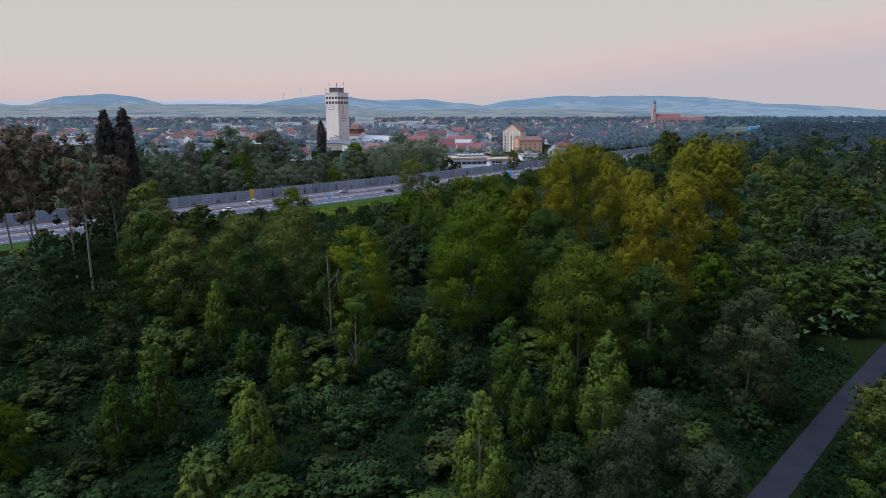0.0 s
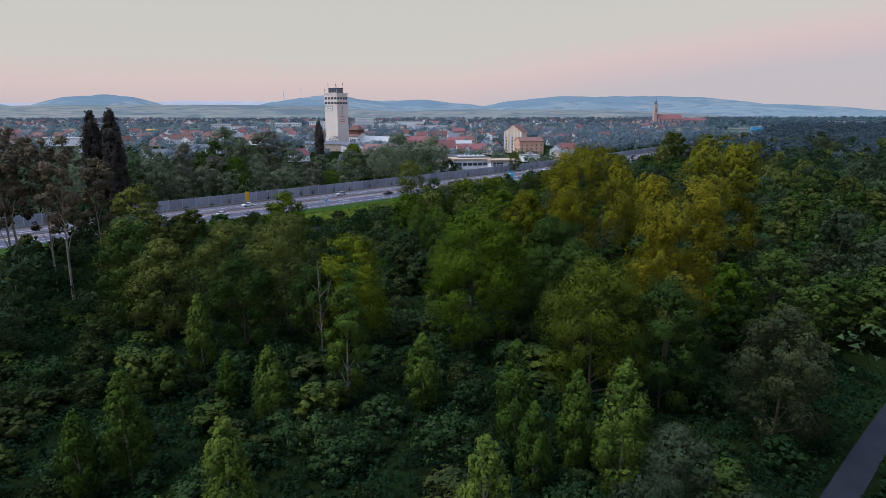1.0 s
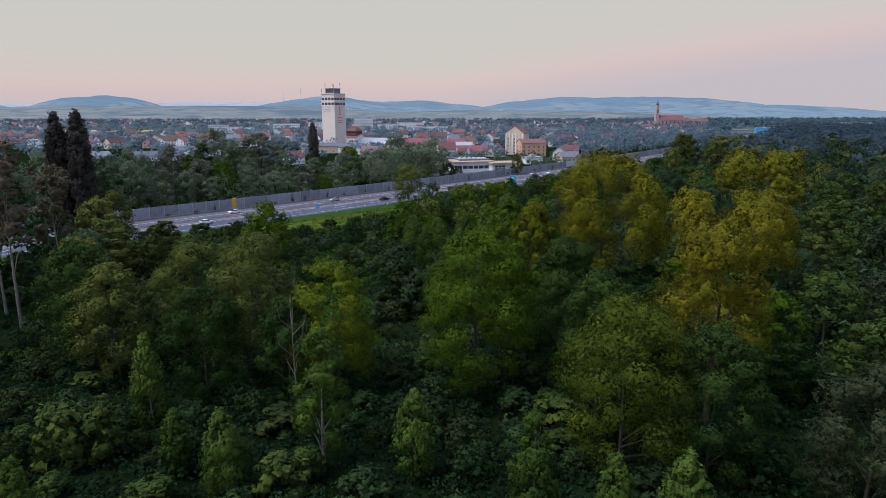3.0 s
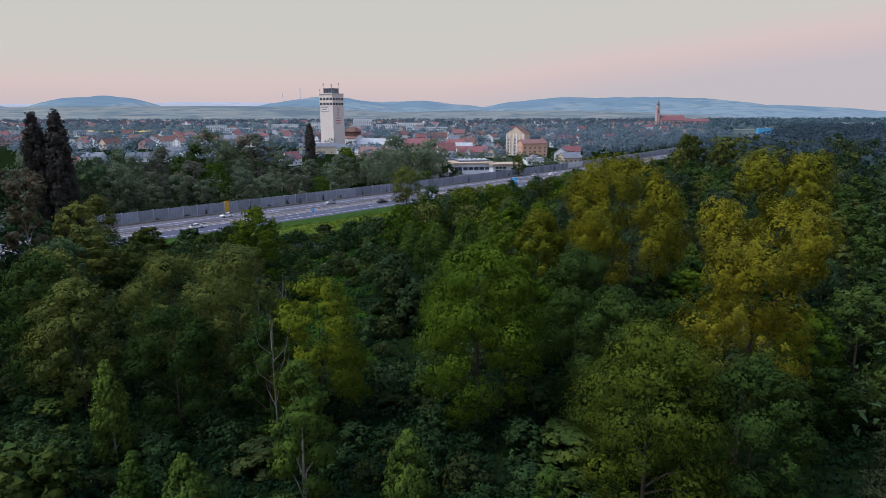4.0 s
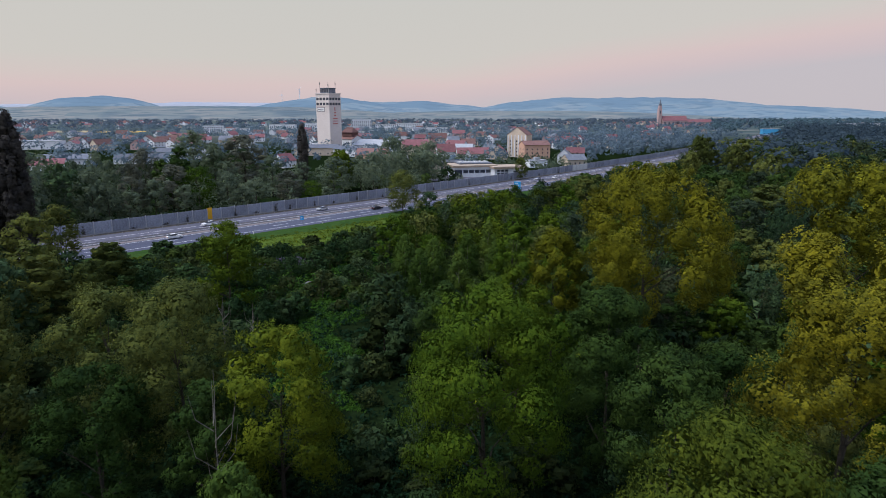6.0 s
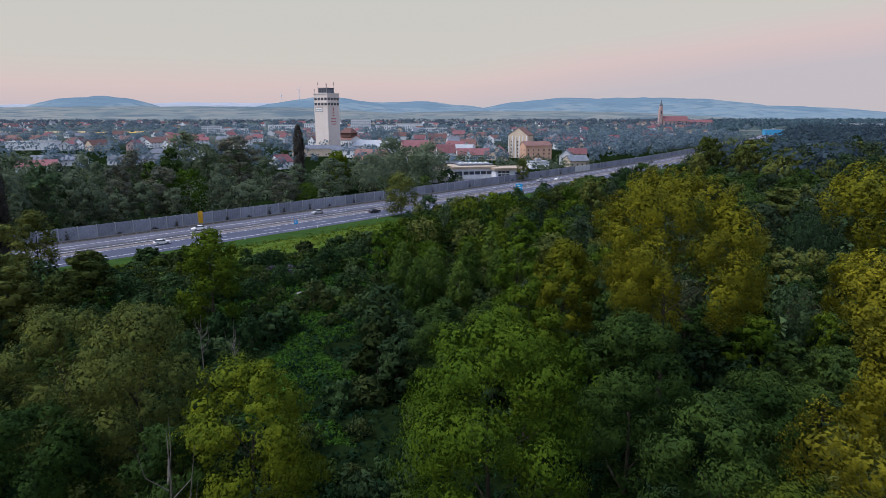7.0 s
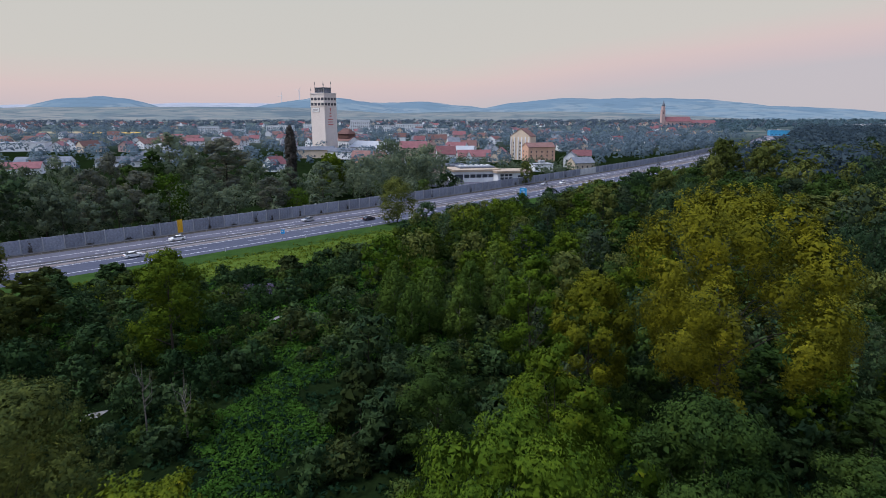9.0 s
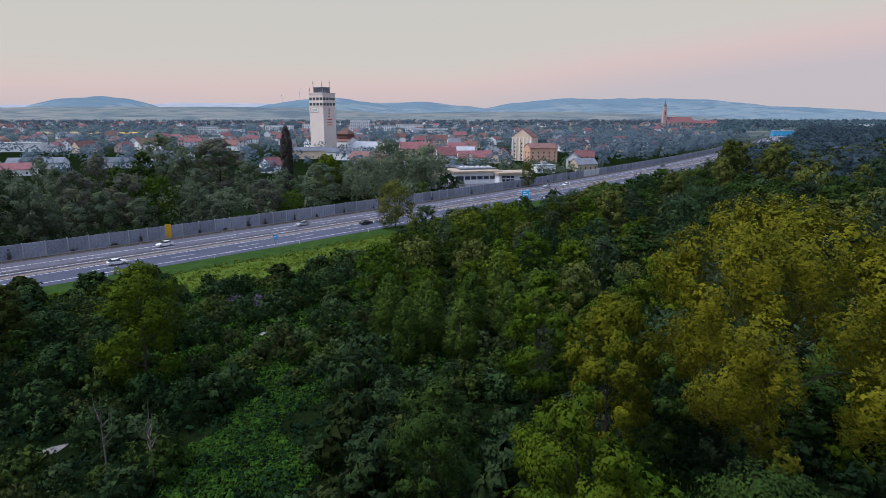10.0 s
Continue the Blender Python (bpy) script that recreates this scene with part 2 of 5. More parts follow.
class Shape:
    """Collects quads and polygons of one mesh."""

    def __init__(self):
        self.v, self.f = [], []

    def add(self, verts, faces):
        n = len(self.v)
        self.v += [tuple(p) for p in verts]
        self.f += [tuple(i + n for i in f) for f in faces]
        return self

    def box(self, x0, x1, y0, y1, z0, z1, m=None):
        p = [Vector(q) for q in ((x0, y0, z0), (x1, y0, z0), (x1, y1, z0), (x0, y1, z0), (x0, y0, z1), (x1, y0, z1), (x1, y1, z1), (x0, y1, z1))]
        if m:
            p = [m @ q for q in p]
        return self.add(p, ((0, 3, 2, 1), (4, 5, 6, 7), (0, 1, 5, 4), (1, 2, 6, 5), (2, 3, 7, 6), (3, 0, 4, 7)))

    def ring(self, points, radii, sides=6, cap=True):
        """A tapered tube along points."""
        n0 = len(self.v)
        pts = [Vector(p) for p in points]
        for i, p in enumerate(pts):
            d = (pts[min(i + 1, len(pts) - 1)] - pts[max(i - 1, 0)]).normalized()
            q = d.to_track_quat("Z", "Y")
            for j in range(sides):
                a = 2 * math.pi * j / sides
                self.v.append(tuple(p + q @ Vector((radii[i] * math.cos(a), radii[i] * math.sin(a), 0))))
        for i in range(len(pts) - 1):
            for j in range(sides):
                a, b = n0 + i * sides + j, n0 + i * sides + (j + 1) % sides
                self.f.append((a, b, b + sides, a + sides))
        if cap:
            self.f.append(tuple(n0 + (len(pts) - 1) * sides + j for j in range(sides)))
            self.f.append(tuple(n0 + j for j in reversed(range(sides))))
        return self

    def mesh(self, name):
        me = bpy.data.meshes.new(name)
        me.from_pydata(self.v, [], self.f)
        me.update()
        return me


def part(name, shape, material, parent, label="", m=None):
    """One mesh object under a thing or a part."""
    me = shape.mesh(name) if isinstance(shape, Shape) else shape
    if not me.materials:
        me.materials.append(material)
    ob = new(name, me)
    ob.parent = parent
    if m is not None:
        ob.matrix_basis = m
    if label:
        tagged(ob, label)
    return ob


def thing(name, m, label, category, group="", kind=""):
    ob = new(name)
    ob.empty_display_size = 0.5
    ob.matrix_basis = m
    return tagged(ob, label, category, group, kind)


def single(name, shape, material, label, category, m=None, kind="", group=""):
    me = shape.mesh(name) if isinstance(shape, Shape) else shape
    me.materials.append(material)
    ob = new(name, me)
    if m is not None:
        ob.matrix_basis = m
    return tagged(ob, label, category, group, kind)


# ---------------------------------------------------------------- the motorway's line
# the foot of the noise barrier: a wide arc, s metres along it
ROAD_S = np.arange(-420, 1500, 4.0)
HEAD = np.radians(44.3 + 0.0186 * np.clip(ROAD_S, -420, 700))
_dx, _dy = np.cos(HEAD) * 4.0, np.sin(HEAD) * 4.0
ROAD_X, ROAD_Y = np.cumsum(_dx), np.cumsum(_dy)
_i0 = int(np.argmin(abs(ROAD_S)))
ROAD_X, ROAD_Y = ROAD_X - ROAD_X[_i0] - 108.6, ROAD_Y - ROAD_Y[_i0] + 218.0


def road_at(s, off=0.0):
    """The place s along the barrier and off metres to its right, and the heading in radians."""
    x, y, h = np.interp(s, ROAD_S, ROAD_X), np.interp(s, ROAD_S, ROAD_Y), np.interp(s, ROAD_S, HEAD)
    return float(x + off * math.sin(h)), float(y - off * math.cos(h)), float(h)


def road_offset(x, y):
    """How far a place lies to the right of the barrier's line (negative: behind the barrier), and its s."""
    d = (ROAD_X - x) ** 2 + (ROAD_Y - y) ** 2
    i = int(np.argmin(d))
    h = HEAD[i]
    return (x - ROAD_X[i]) * math.sin(h) - (y - ROAD_Y[i]) * math.cos(h), float(ROAD_S[i])


def strip(s0, s1, o0, o1, z0, z1=None, step=8.0):
    sh = Shape()
    n = max(1, int(abs(s1 - s0) / step))
    z1 = z0 if z1 is None else z1
    ss = np.linspace(s0, s1, n + 1)
    vs = []
    for s in ss:
        a, b = road_at(s, o0), road_at(s, o1)
        vs += [(a[0], a[1], z0), (b[0], b[1], z1)]
    return sh.add(vs, [(2 * i, 2 * i + 1, 2 * i + 3, 2 * i + 2) for i in range(n)])


# the footpath's line
PATH_PTS = [(-5.0, 18.0), (31.0, 50.0), (46.0, 64.5), (68.5, 85.5), (110.0, 122.0), (160.0, 150.0)]


def path_distance(x, y):
    best = 1e9
    for (x0, y0), (x1, y1) in zip(PATH_PTS, PATH_PTS[1:]):
        t = max(0, min(1, ((x - x0) * (x1 - x0) + (y - y0) * (y1 - y0)) / ((x1 - x0) ** 2 + (y1 - y0) ** 2)))
        best = min(best, math.hypot(x - x0 - t * (x1 - x0), y - y0 - t * (y1 - y0)))
    return best


# ---------------------------------------------------------------- ground, hills
def big_plane(name, x0, x1, y0, y1, z, nx, ny, bumps=0.0):
    xs, ys = np.linspace(x0, x1, nx + 1), np.linspace(y0, y1, ny + 1)
    X, Y = np.meshgrid(xs, ys)
    V = np.stack([X.ravel(), Y.ravel(), np.full(X.size, z)], 1)
    i = np.arange(nx * ny)
    a = (i // nx) * (nx + 1) + i % nx
    return mesh_np(name, V, np.stack([a, a + 1, a + nx + 2, a + nx + 1], 1))


ground = tagged(new("ground", big_plane("ground", -4900, 4900, -1500, 4900, -0.05, 40, 40)), "flat river plain, its near grass and low herbs darkened for shade", "ground", kind="structure")


def ground_material():
    """Near grass darkened for wood shade; beyond the motorway paler fields in strips, blued for haze."""
    m = M_GROUND
    nt = m.node_tree
    b = nt.nodes["Principled BSDF"]
    near = b.inputs["Base Color"].links[0].from_socket
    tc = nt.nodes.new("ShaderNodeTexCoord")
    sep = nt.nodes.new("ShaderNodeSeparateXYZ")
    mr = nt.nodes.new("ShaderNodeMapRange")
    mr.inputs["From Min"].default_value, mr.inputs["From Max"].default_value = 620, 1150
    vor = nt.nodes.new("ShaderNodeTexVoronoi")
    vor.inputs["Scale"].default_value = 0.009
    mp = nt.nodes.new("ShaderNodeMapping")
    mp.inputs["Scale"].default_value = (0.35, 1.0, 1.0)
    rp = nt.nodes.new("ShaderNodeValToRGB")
    # the fields' colours take in the distance haze as a bluish tint
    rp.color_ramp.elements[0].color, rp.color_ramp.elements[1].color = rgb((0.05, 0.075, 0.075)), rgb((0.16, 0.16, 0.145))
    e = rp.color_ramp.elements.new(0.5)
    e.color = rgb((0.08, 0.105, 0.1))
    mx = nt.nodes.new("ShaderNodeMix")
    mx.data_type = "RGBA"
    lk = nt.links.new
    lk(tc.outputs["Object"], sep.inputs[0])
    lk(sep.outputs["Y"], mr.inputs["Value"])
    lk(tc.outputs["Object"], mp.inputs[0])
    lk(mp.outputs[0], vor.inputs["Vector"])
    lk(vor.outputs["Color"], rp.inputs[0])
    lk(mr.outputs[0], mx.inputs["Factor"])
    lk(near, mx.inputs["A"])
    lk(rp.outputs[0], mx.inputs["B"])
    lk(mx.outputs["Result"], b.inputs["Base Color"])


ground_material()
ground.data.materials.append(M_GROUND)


def hill_material(name, wood, field, pale):
    m = bpy.data.materials.new(name)
    m.use_nodes = True
    nt = m.node_tree
    b = nt.nodes["Principled BSDF"]
    lk = nt.links.new
    tc = nt.nodes.new("ShaderNodeTexCoord")
    mp = nt.nodes.new("ShaderNodeMapping")
    mp.inputs["Scale"].default_value = (0.5, 1.0, 2.0)
    vor = nt.nodes.new("ShaderNodeTexVoronoi")
    vor.inputs["Scale"].default_value = 0.016
    noi = nt.nodes.new("ShaderNodeTexNoise")
    noi.inputs["Scale"].default_value = 0.0045
    noi.inputs["Detail"].default_value = 9
    rp = nt.nodes.new("ShaderNodeValToRGB")
    rp.color_ramp.elements[0].position, rp.color_ramp.elements[0].color = 0.2, rgb(field)
    rp.color_ramp.elements[1].position, rp.color_ramp.elements[1].color = 0.9, rgb(pale)
    rn = nt.nodes.new("ShaderNodeValToRGB")
    rn.color_ramp.elements[0].position, rn.color_ramp.elements[1].position = 0.5, 0.56
    mx = nt.nodes.new("ShaderNodeMix")
    mx.data_type = "RGBA"
    mx.inputs["B"].default_value = rgb(wood)
    sep = nt.nodes.new("ShaderNodeSeparateXYZ")
    mr = nt.nodes.new("ShaderNodeMapRange")
    mr.inputs["From Min"].default_value, mr.inputs["From Max"].default_value = 0.0, 150.0
    mr.inputs["To Min"].default_value, mr.inputs["To Max"].default_value = -0.14, 0.16
    ad = nt.nodes.new("ShaderNodeMath")
    lk(tc.outputs["Object"], mp.inputs[0])
    lk(mp.outputs[0], vor.inputs["Vector"])
    lk(mp.outputs[0], noi.inputs["Vector"])
    lk(tc.outputs["Object"], sep.inputs[0])
    lk(sep.outputs["Z"], mr.inputs["Value"])
    lk(noi.outputs["Fac"], ad.inputs[0])
    lk(mr.outputs[0], ad.inputs[1])
    lk(ad.outputs[0], rn.inputs[0])
    lk(vor.outputs["Color"], rp.inputs[0])
    lk(rp.outputs[0], mx.inputs["A"])
    lk(rn.outputs[0], mx.inputs["Factor"])
    n2 = nt.nodes.new("ShaderNodeTexNoise")
    n2.inputs["Scale"].default_value = 0.02
    n2.inputs["Detail"].default_value = 7
    mp2 = nt.nodes.new("ShaderNodeMapping")
    mp2.inputs["Scale"].default_value = (0.45, 1.6, 1.6)
    r2 = nt.nodes.new("ShaderNodeValToRGB")
    r2.color_ramp.elements[0].position, r2.color_ramp.elements[1].position = 0.5, 0.64
    m2 = nt.nodes.new("ShaderNodeMix")
    m2.data_type = "RGBA"
    m2.inputs["B"].default_value = rgb([v * 0.9 for v in wood])
    lk(tc.outputs["Object"], mp2.inputs[0])
    lk(mp2.outputs[0], n2.inputs["Vector"])
    lk(n2.outputs["Fac"], r2.inputs[0])
    lk(r2.outputs[0], m2.inputs["Factor"])
    lk(mx.outputs["Result"], m2.inputs["A"])
    lk(m2.outputs["Result"], b.inputs["Base Color"])
    b.inputs["Roughness"].default_value = 1.0
    b.inputs["Specular IOR Level"].default_value = 0.0
    return m


# haze is painted into the hills: each farther range paler and bluer
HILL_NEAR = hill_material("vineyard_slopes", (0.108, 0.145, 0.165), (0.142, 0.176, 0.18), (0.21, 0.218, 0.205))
HILL_MID = hill_material("hazed_wooded_hills", (0.13, 0.195, 0.245), (0.155, 0.222, 0.265), (0.195, 0.245, 0.27))
HILL_FAR = hill_material("hazed_far_ridge", (0.32, 0.35, 0.4), (0.33, 0.36, 0.41), (0.35, 0.375, 0.415))


HILLS = []


def land(x, y):
    """The height of the hills' slopes over the plain."""
    z = np.zeros(np.shape(x))
    for cx, rx, d, depth, h, flat in HILLS:
        u, v = np.clip((x - cx) / rx, -1, 1), np.clip((y - d) / depth, -1, 1)
        z = np.maximum(z, h * np.clip(1 - np.abs(u) ** (1.6 * flat), 0, 1) ** 1.2 * np.clip(np.cos(v * math.pi / 2), 0, 1) ** 0.9 - 3)
    return z


def hill(px, half, top, d, depth, mat, label, flat=1.0, seed=0):
    """A long hill; px and half: its bearing and half width in thousandths of the view's focal length, top: its rise above the eye's level likewise."""
    cx, rx = px / 1053 * d, half / 1053 * d
    h = 36 + top / 1053 * d
    nx, ny = 150, 24
    u, v = np.meshgrid(np.linspace(-1, 1, nx + 1), np.linspace(-1, 1, ny + 1))
    env = np.clip(1 - np.abs(u) ** (1.6 * flat), 0, 1) ** 1.2 * np.clip(np.cos(v * math.pi / 2), 0, 1) ** 0.9
    rough = np.array([noise.fractal(Vector((a * rx / 260 + seed * 7.3, b * depth / 300, seed)), 0.8, 2.1, 6) for a, b in zip(u.ravel(), v.ravel())]).reshape(u.shape)
    Z = h * env * (1 + 0.07 * rough) - 3
    HILLS.append((cx, rx, d, depth, h, flat))
    i = np.arange(nx * ny)
    a = (i // nx) * (nx + 1) + i % nx
    me = mesh_np("hill", np.stack([(u * rx + cx).ravel(), (v * depth + d).ravel(), Z.ravel()], 1), np.stack([a, a + 1, a + nx + 2, a + nx + 1], 1))
    for p in me.polygons:
        p.use_smooth = True
    me.materials.append(mat)
    return tagged(new("hill", me), label, "hill", kind="structure")


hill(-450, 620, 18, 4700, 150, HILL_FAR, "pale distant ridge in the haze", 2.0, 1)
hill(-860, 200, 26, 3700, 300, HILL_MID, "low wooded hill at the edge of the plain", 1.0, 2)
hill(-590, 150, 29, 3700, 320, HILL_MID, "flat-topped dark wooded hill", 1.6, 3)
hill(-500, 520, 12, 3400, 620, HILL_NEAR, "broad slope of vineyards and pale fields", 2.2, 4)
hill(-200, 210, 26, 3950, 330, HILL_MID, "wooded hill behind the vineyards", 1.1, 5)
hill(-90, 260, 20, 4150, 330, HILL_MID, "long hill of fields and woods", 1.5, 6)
hill(310, 330, 26, 4250, 420, HILL_MID, "long wooded hill, blue-green from haze in its colour", 1.9, 7)
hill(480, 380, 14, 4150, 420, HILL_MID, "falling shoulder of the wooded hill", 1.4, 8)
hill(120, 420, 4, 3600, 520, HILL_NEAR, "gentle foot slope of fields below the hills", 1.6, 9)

# ---------------------------------------------------------------- motorway
S0, S1 = -400, 1300
road = tagged(new("road", strip(S0, S1, 19.9, 32.6, 0.12).mesh("road")), "grey asphalt motorway carriageway with white lane lines", "road", kind="structure")
road.data.materials.append(M_ASPHALT)
road2 = tagged(new("road", strip(S0, S1, 3.0, 15.9, 0.12).mesh("road")), "worn paler motorway carriageway beside the noise barrier", "road", kind="structure")
road2.data.materials.append(M_ASPHALT_OLD)
median = tagged(new("median", strip(S0, S1, 15.9, 19.9, 0.13).mesh("median")), "pale gravel median strip between the carriageways", "median", kind="structure")
median.data.materials.append(M_MEDIAN)
gutter = tagged(new("gutter", strip(S0, S1, -0.6, 3.0, 0.10).mesh("gutter")), "dark gravel gutter at the foot of the barrier", "gutter", kind="structure")
gutter.data.materials.append(M_GUTTER)
verge = tagged(new("verge", strip(S0, S1, 32.6, 42.0, 0.11, 0.0).mesh("verge")), "mown green grass verge along the motorway", "verge", kind="structure")
verge.data.materials.append(M_VERGE)
for off in (8.1, 15.4, 20.7, 29.4):
    ob = tagged(new("road_line", strip(S0, S1, off - 0.12, off + 0.12, 0.125).mesh("road_line")), "continuous white painted edge line", "road marking", kind="structure")
    ob.data.materials.append(M_LINE)
for off in (11.7, 25.1):
    sh = Shape()
    for s in np.arange(S0, 700, 18.0):
        st = strip(s, s + 6, off - 0.1, off + 0.1, 0.126, step=3)
        sh.add(st.v, st.f)
    ob = tagged(new("lane_dashes", sh.mesh("lane_dashes")), "white dashed lane line", "road marking", kind="structure")
    ob.data.materials.append(M_LINE)


def panel_mesh(length, h):
    """A ribbed barrier panel with a plinth and a cap, as one folded sheet."""
    sh = Shape()
    n = 5
    prof = []
    for i in range(n):
        a, b = i * length / n, (i + 1) * length / n
        e = (b - a) * 0.16
        prof += [(a, 0.06), (a + e, 0.06), (a + e * 1.6, 0.115), (b - e * 1.6, 0.115), (b - e, 0.06)]
    prof.append((length, 0.06))
    k = len(prof)
    rows = [(0.0, 0.09), (0.32, 0.09), (0.34, 0.0), (h - 0.1, 0.0), (h - 0.08, 0.05), (h, 0.05)]
    for side in (-1, 1):
        n0 = len(sh.v)
        for z, extra in rows:
            sh.v += [(x, side * (max(d, 0.06 + extra) if extra else d), z) for x, d in prof]
        for r in range(len(rows) - 1):
            for i in range(k - 1):
                q = (n0 + r * k + i, n0 + r * k + i + 1, n0 + (r + 1) * k + i + 1, n0 + (r + 1) * k + i)
                sh.f.append(q if side < 0 else tuple(reversed(q)))
    m = len(rows) * k
    t = (len(rows) - 1) * k
    for i in range(k - 1):
        sh.f.append((t + i, t + i + 1, m + t + i + 1, m + t + i))
    return sh.mesh("panel")


barrier = thing("noise_barrier", Matrix(), "long grey ribbed noise barrier along the motorway", "noise barrier")
P_LEN = 5.0
P_MESH = panel_mesh(P_LEN - 0.24, 3.9)
P_MESH.materials.append(M_PANEL)
Y_MESH = panel_mesh(1.6, 4.3)
POST = Shape().box(-0.11, 0.11, -0.16, 0.16, 0, 4.1).box(-0.16, 0.16, -0.2, 0.2, 0, 0.5).mesh("post")
POST.materials.append(M_POST)
W_MESH = panel_mesh(P_LEN - 0.24, 3.7)
W_MESH.materials.append(M_PANEL_PALE)
for s in np.arange(-300, 700, P_LEN):
    x, y, h = road_at(s)
    m = Matrix.Translation((x, y, 0.08)) @ Matrix.Rotation(h, 4, "Z")
    part("post", POST, M_POST, barrier, m=m)
    if 25 < s < 700 and abs(s - 40) < 2.6:
        part("panel", Y_MESH, M_YELLOW, barrier, "bright yellow emergency panel", m @ Matrix.Translation((0.12, 0, 0)))
        sh = panel_mesh(P_LEN - 1.85, 3.9)
        part("panel", sh, M_PANEL, barrier, m=m @ Matrix.Translation((1.73, 0, 0)))
    else:
        pale = 276 < s < 297
        part("panel", W_MESH if pale else P_MESH, M_PANEL, barrier, "pale new panel" if pale else "", m @ Matrix.Translation((0.12, 0, 0)))


def guard_rail(off, label):
    rail = thing("guard_rail", Matrix(), label, "guard rail")
    a, b = strip(-300, 800, off, off, 0.55, 0.85), strip(-300, 800, off + 0.08, off + 0.08, 0.85, 0.55)
    part("beam", Shape().add(a.v, a.f).add(b.v, b.f), M_STEEL, rail)
    sh = Shape()
    for s in np.arange(-300, 800, 4.0):
        x, y, h = road_at(s, off + 0.2)
        sh.box(-0.05, 0.05, -0.05, 0.05, 0.05, 0.85, Matrix.Translation((x, y, 0)) @ Matrix.Rotation(h, 4, "Z"))
    tagged(part("post", sh, M_STEEL, rail), kind="stuff")


guard_rail(2.4, "dull steel guard rail in front of the noise barrier")
guard_rail(19.4, "steel guard rail on the median strip")
guard_rail(16.6, "second steel guard rail on the median strip")

# ---------------------------------------------------------------- trees
rng = np.random.default_rng(7)


def prof_round(h):
    return np.clip(1 - np.abs((h - 0.48) / 0.56) ** 2.5, 0, 1) ** 0.42


def prof_spindle(h):
    return np.sin(math.pi * np.clip(h, 0.01, 0.995) ** 0.66) ** 0.7


def prof_column(h):
    return np.minimum(1, (1 - h) * 3.4 + 0.1) ** 0.65 * np.minimum(1, 0.65 + h * 1.5)


def prof_plume(h):
    return np.sqrt(np.clip(1 - ((h - 0.5) / 0.62) ** 2, 0, 1)) * (0.75 + 0.25 * np.sin(h * 9))


def prof_dome(h):
    return np.sqrt(np.clip(1 - h ** 2, 0, 1)) * 0.98 + 0.02


SPECIES = {
    # profile, crown's lower end, size of boughs, their tallness, their number, leaf width, hang (down minus, up plus), leaf material, bark
    "robinia": (prof_round, 0.12, 0.36, 0.75, 22, 0.5, -0.5, L_ROUND, M_BARK),
    "ash": (prof_round, 0.1, 0.33, 0.9, 26, 0.45, -0.25, L_DULL, M_BARK),
    "maple": (prof_round, 0.1, 0.34, 0.8, 24, 0.55, -0.35, L_BRIGHT, M_BARK),
    "gold": (prof_plume, 0.36, 0.26, 1.25, 27, 0.55, 0.25, L_YELLOW, M_BARK),
    "young_poplar": (prof_spindle, 0.02, 0.4, 1.4, 40, 0.6, 0.15, L_POPLAR, M_BARK_PALE),
    "column": (prof_column, 0.03, 0.46, 2.4, 60, 0.45, 0.7, L_DARK, M_BARK),
    "willow": (prof_round, 0.04, 0.34, 1.25, 24, 0.26, 0.45, L_WILLOW, M_BARK),
    "rusty": (prof_round, 0.12, 0.32, 0.95, 24, 0.5, 0.1, L_RUST, M_BARK),
    "linden": (prof_round, 0.12, 0.33, 0.8, 28, 0.5, -0.5, L_LIVELY, M_BARK),
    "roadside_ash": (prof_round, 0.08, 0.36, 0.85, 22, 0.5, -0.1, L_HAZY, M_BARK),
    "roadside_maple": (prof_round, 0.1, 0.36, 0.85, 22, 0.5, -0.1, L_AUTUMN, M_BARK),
    "hornbeam": (prof_round, 0.08, 0.34, 0.8, 26, 0.5, -0.45, L_SHADED, M_BARK),
    "lemon_poplar": (prof_round, 0.36, 0.22, 1.15, 48, 0.55, 0.25, L_LEMON, M_BARK),
    "walnut": (prof_round, 0.06, 0.34, 0.85, 34, 0.42, -0.4, L_WALNUT, M_BARK),
    "sapling": (prof_round, 0.1, 0.36, 0.9, 20, 0.5, -0.2, L_POPLAR, M_BARK_PALE),
    "aspen": (prof_plume, 0.42, 0.27, 1.0, 22, 0.5, 0.0, L_OCHRE, M_BARK_PALE),
    "shrub": (prof_dome, 0.0, 0.42, 0.8, 14, 0.5, 0.0, L_SHRUB, M_BARK),
    "shrub_bright": (prof_dome, 0.0, 0.42, 0.85, 14, 0.5, 0.1, L_LIME, M_BARK),
    "shrub_grey": (prof_dome, 0.0, 0.4, 1.0, 14, 0.35, 0.3, L_SALLOW, M_BARK),
    "shrub_dull": (prof_dome, 0.0, 0.4, 0.85, 14, 0.45, 0.0, L_DRY, M_BARK),
}


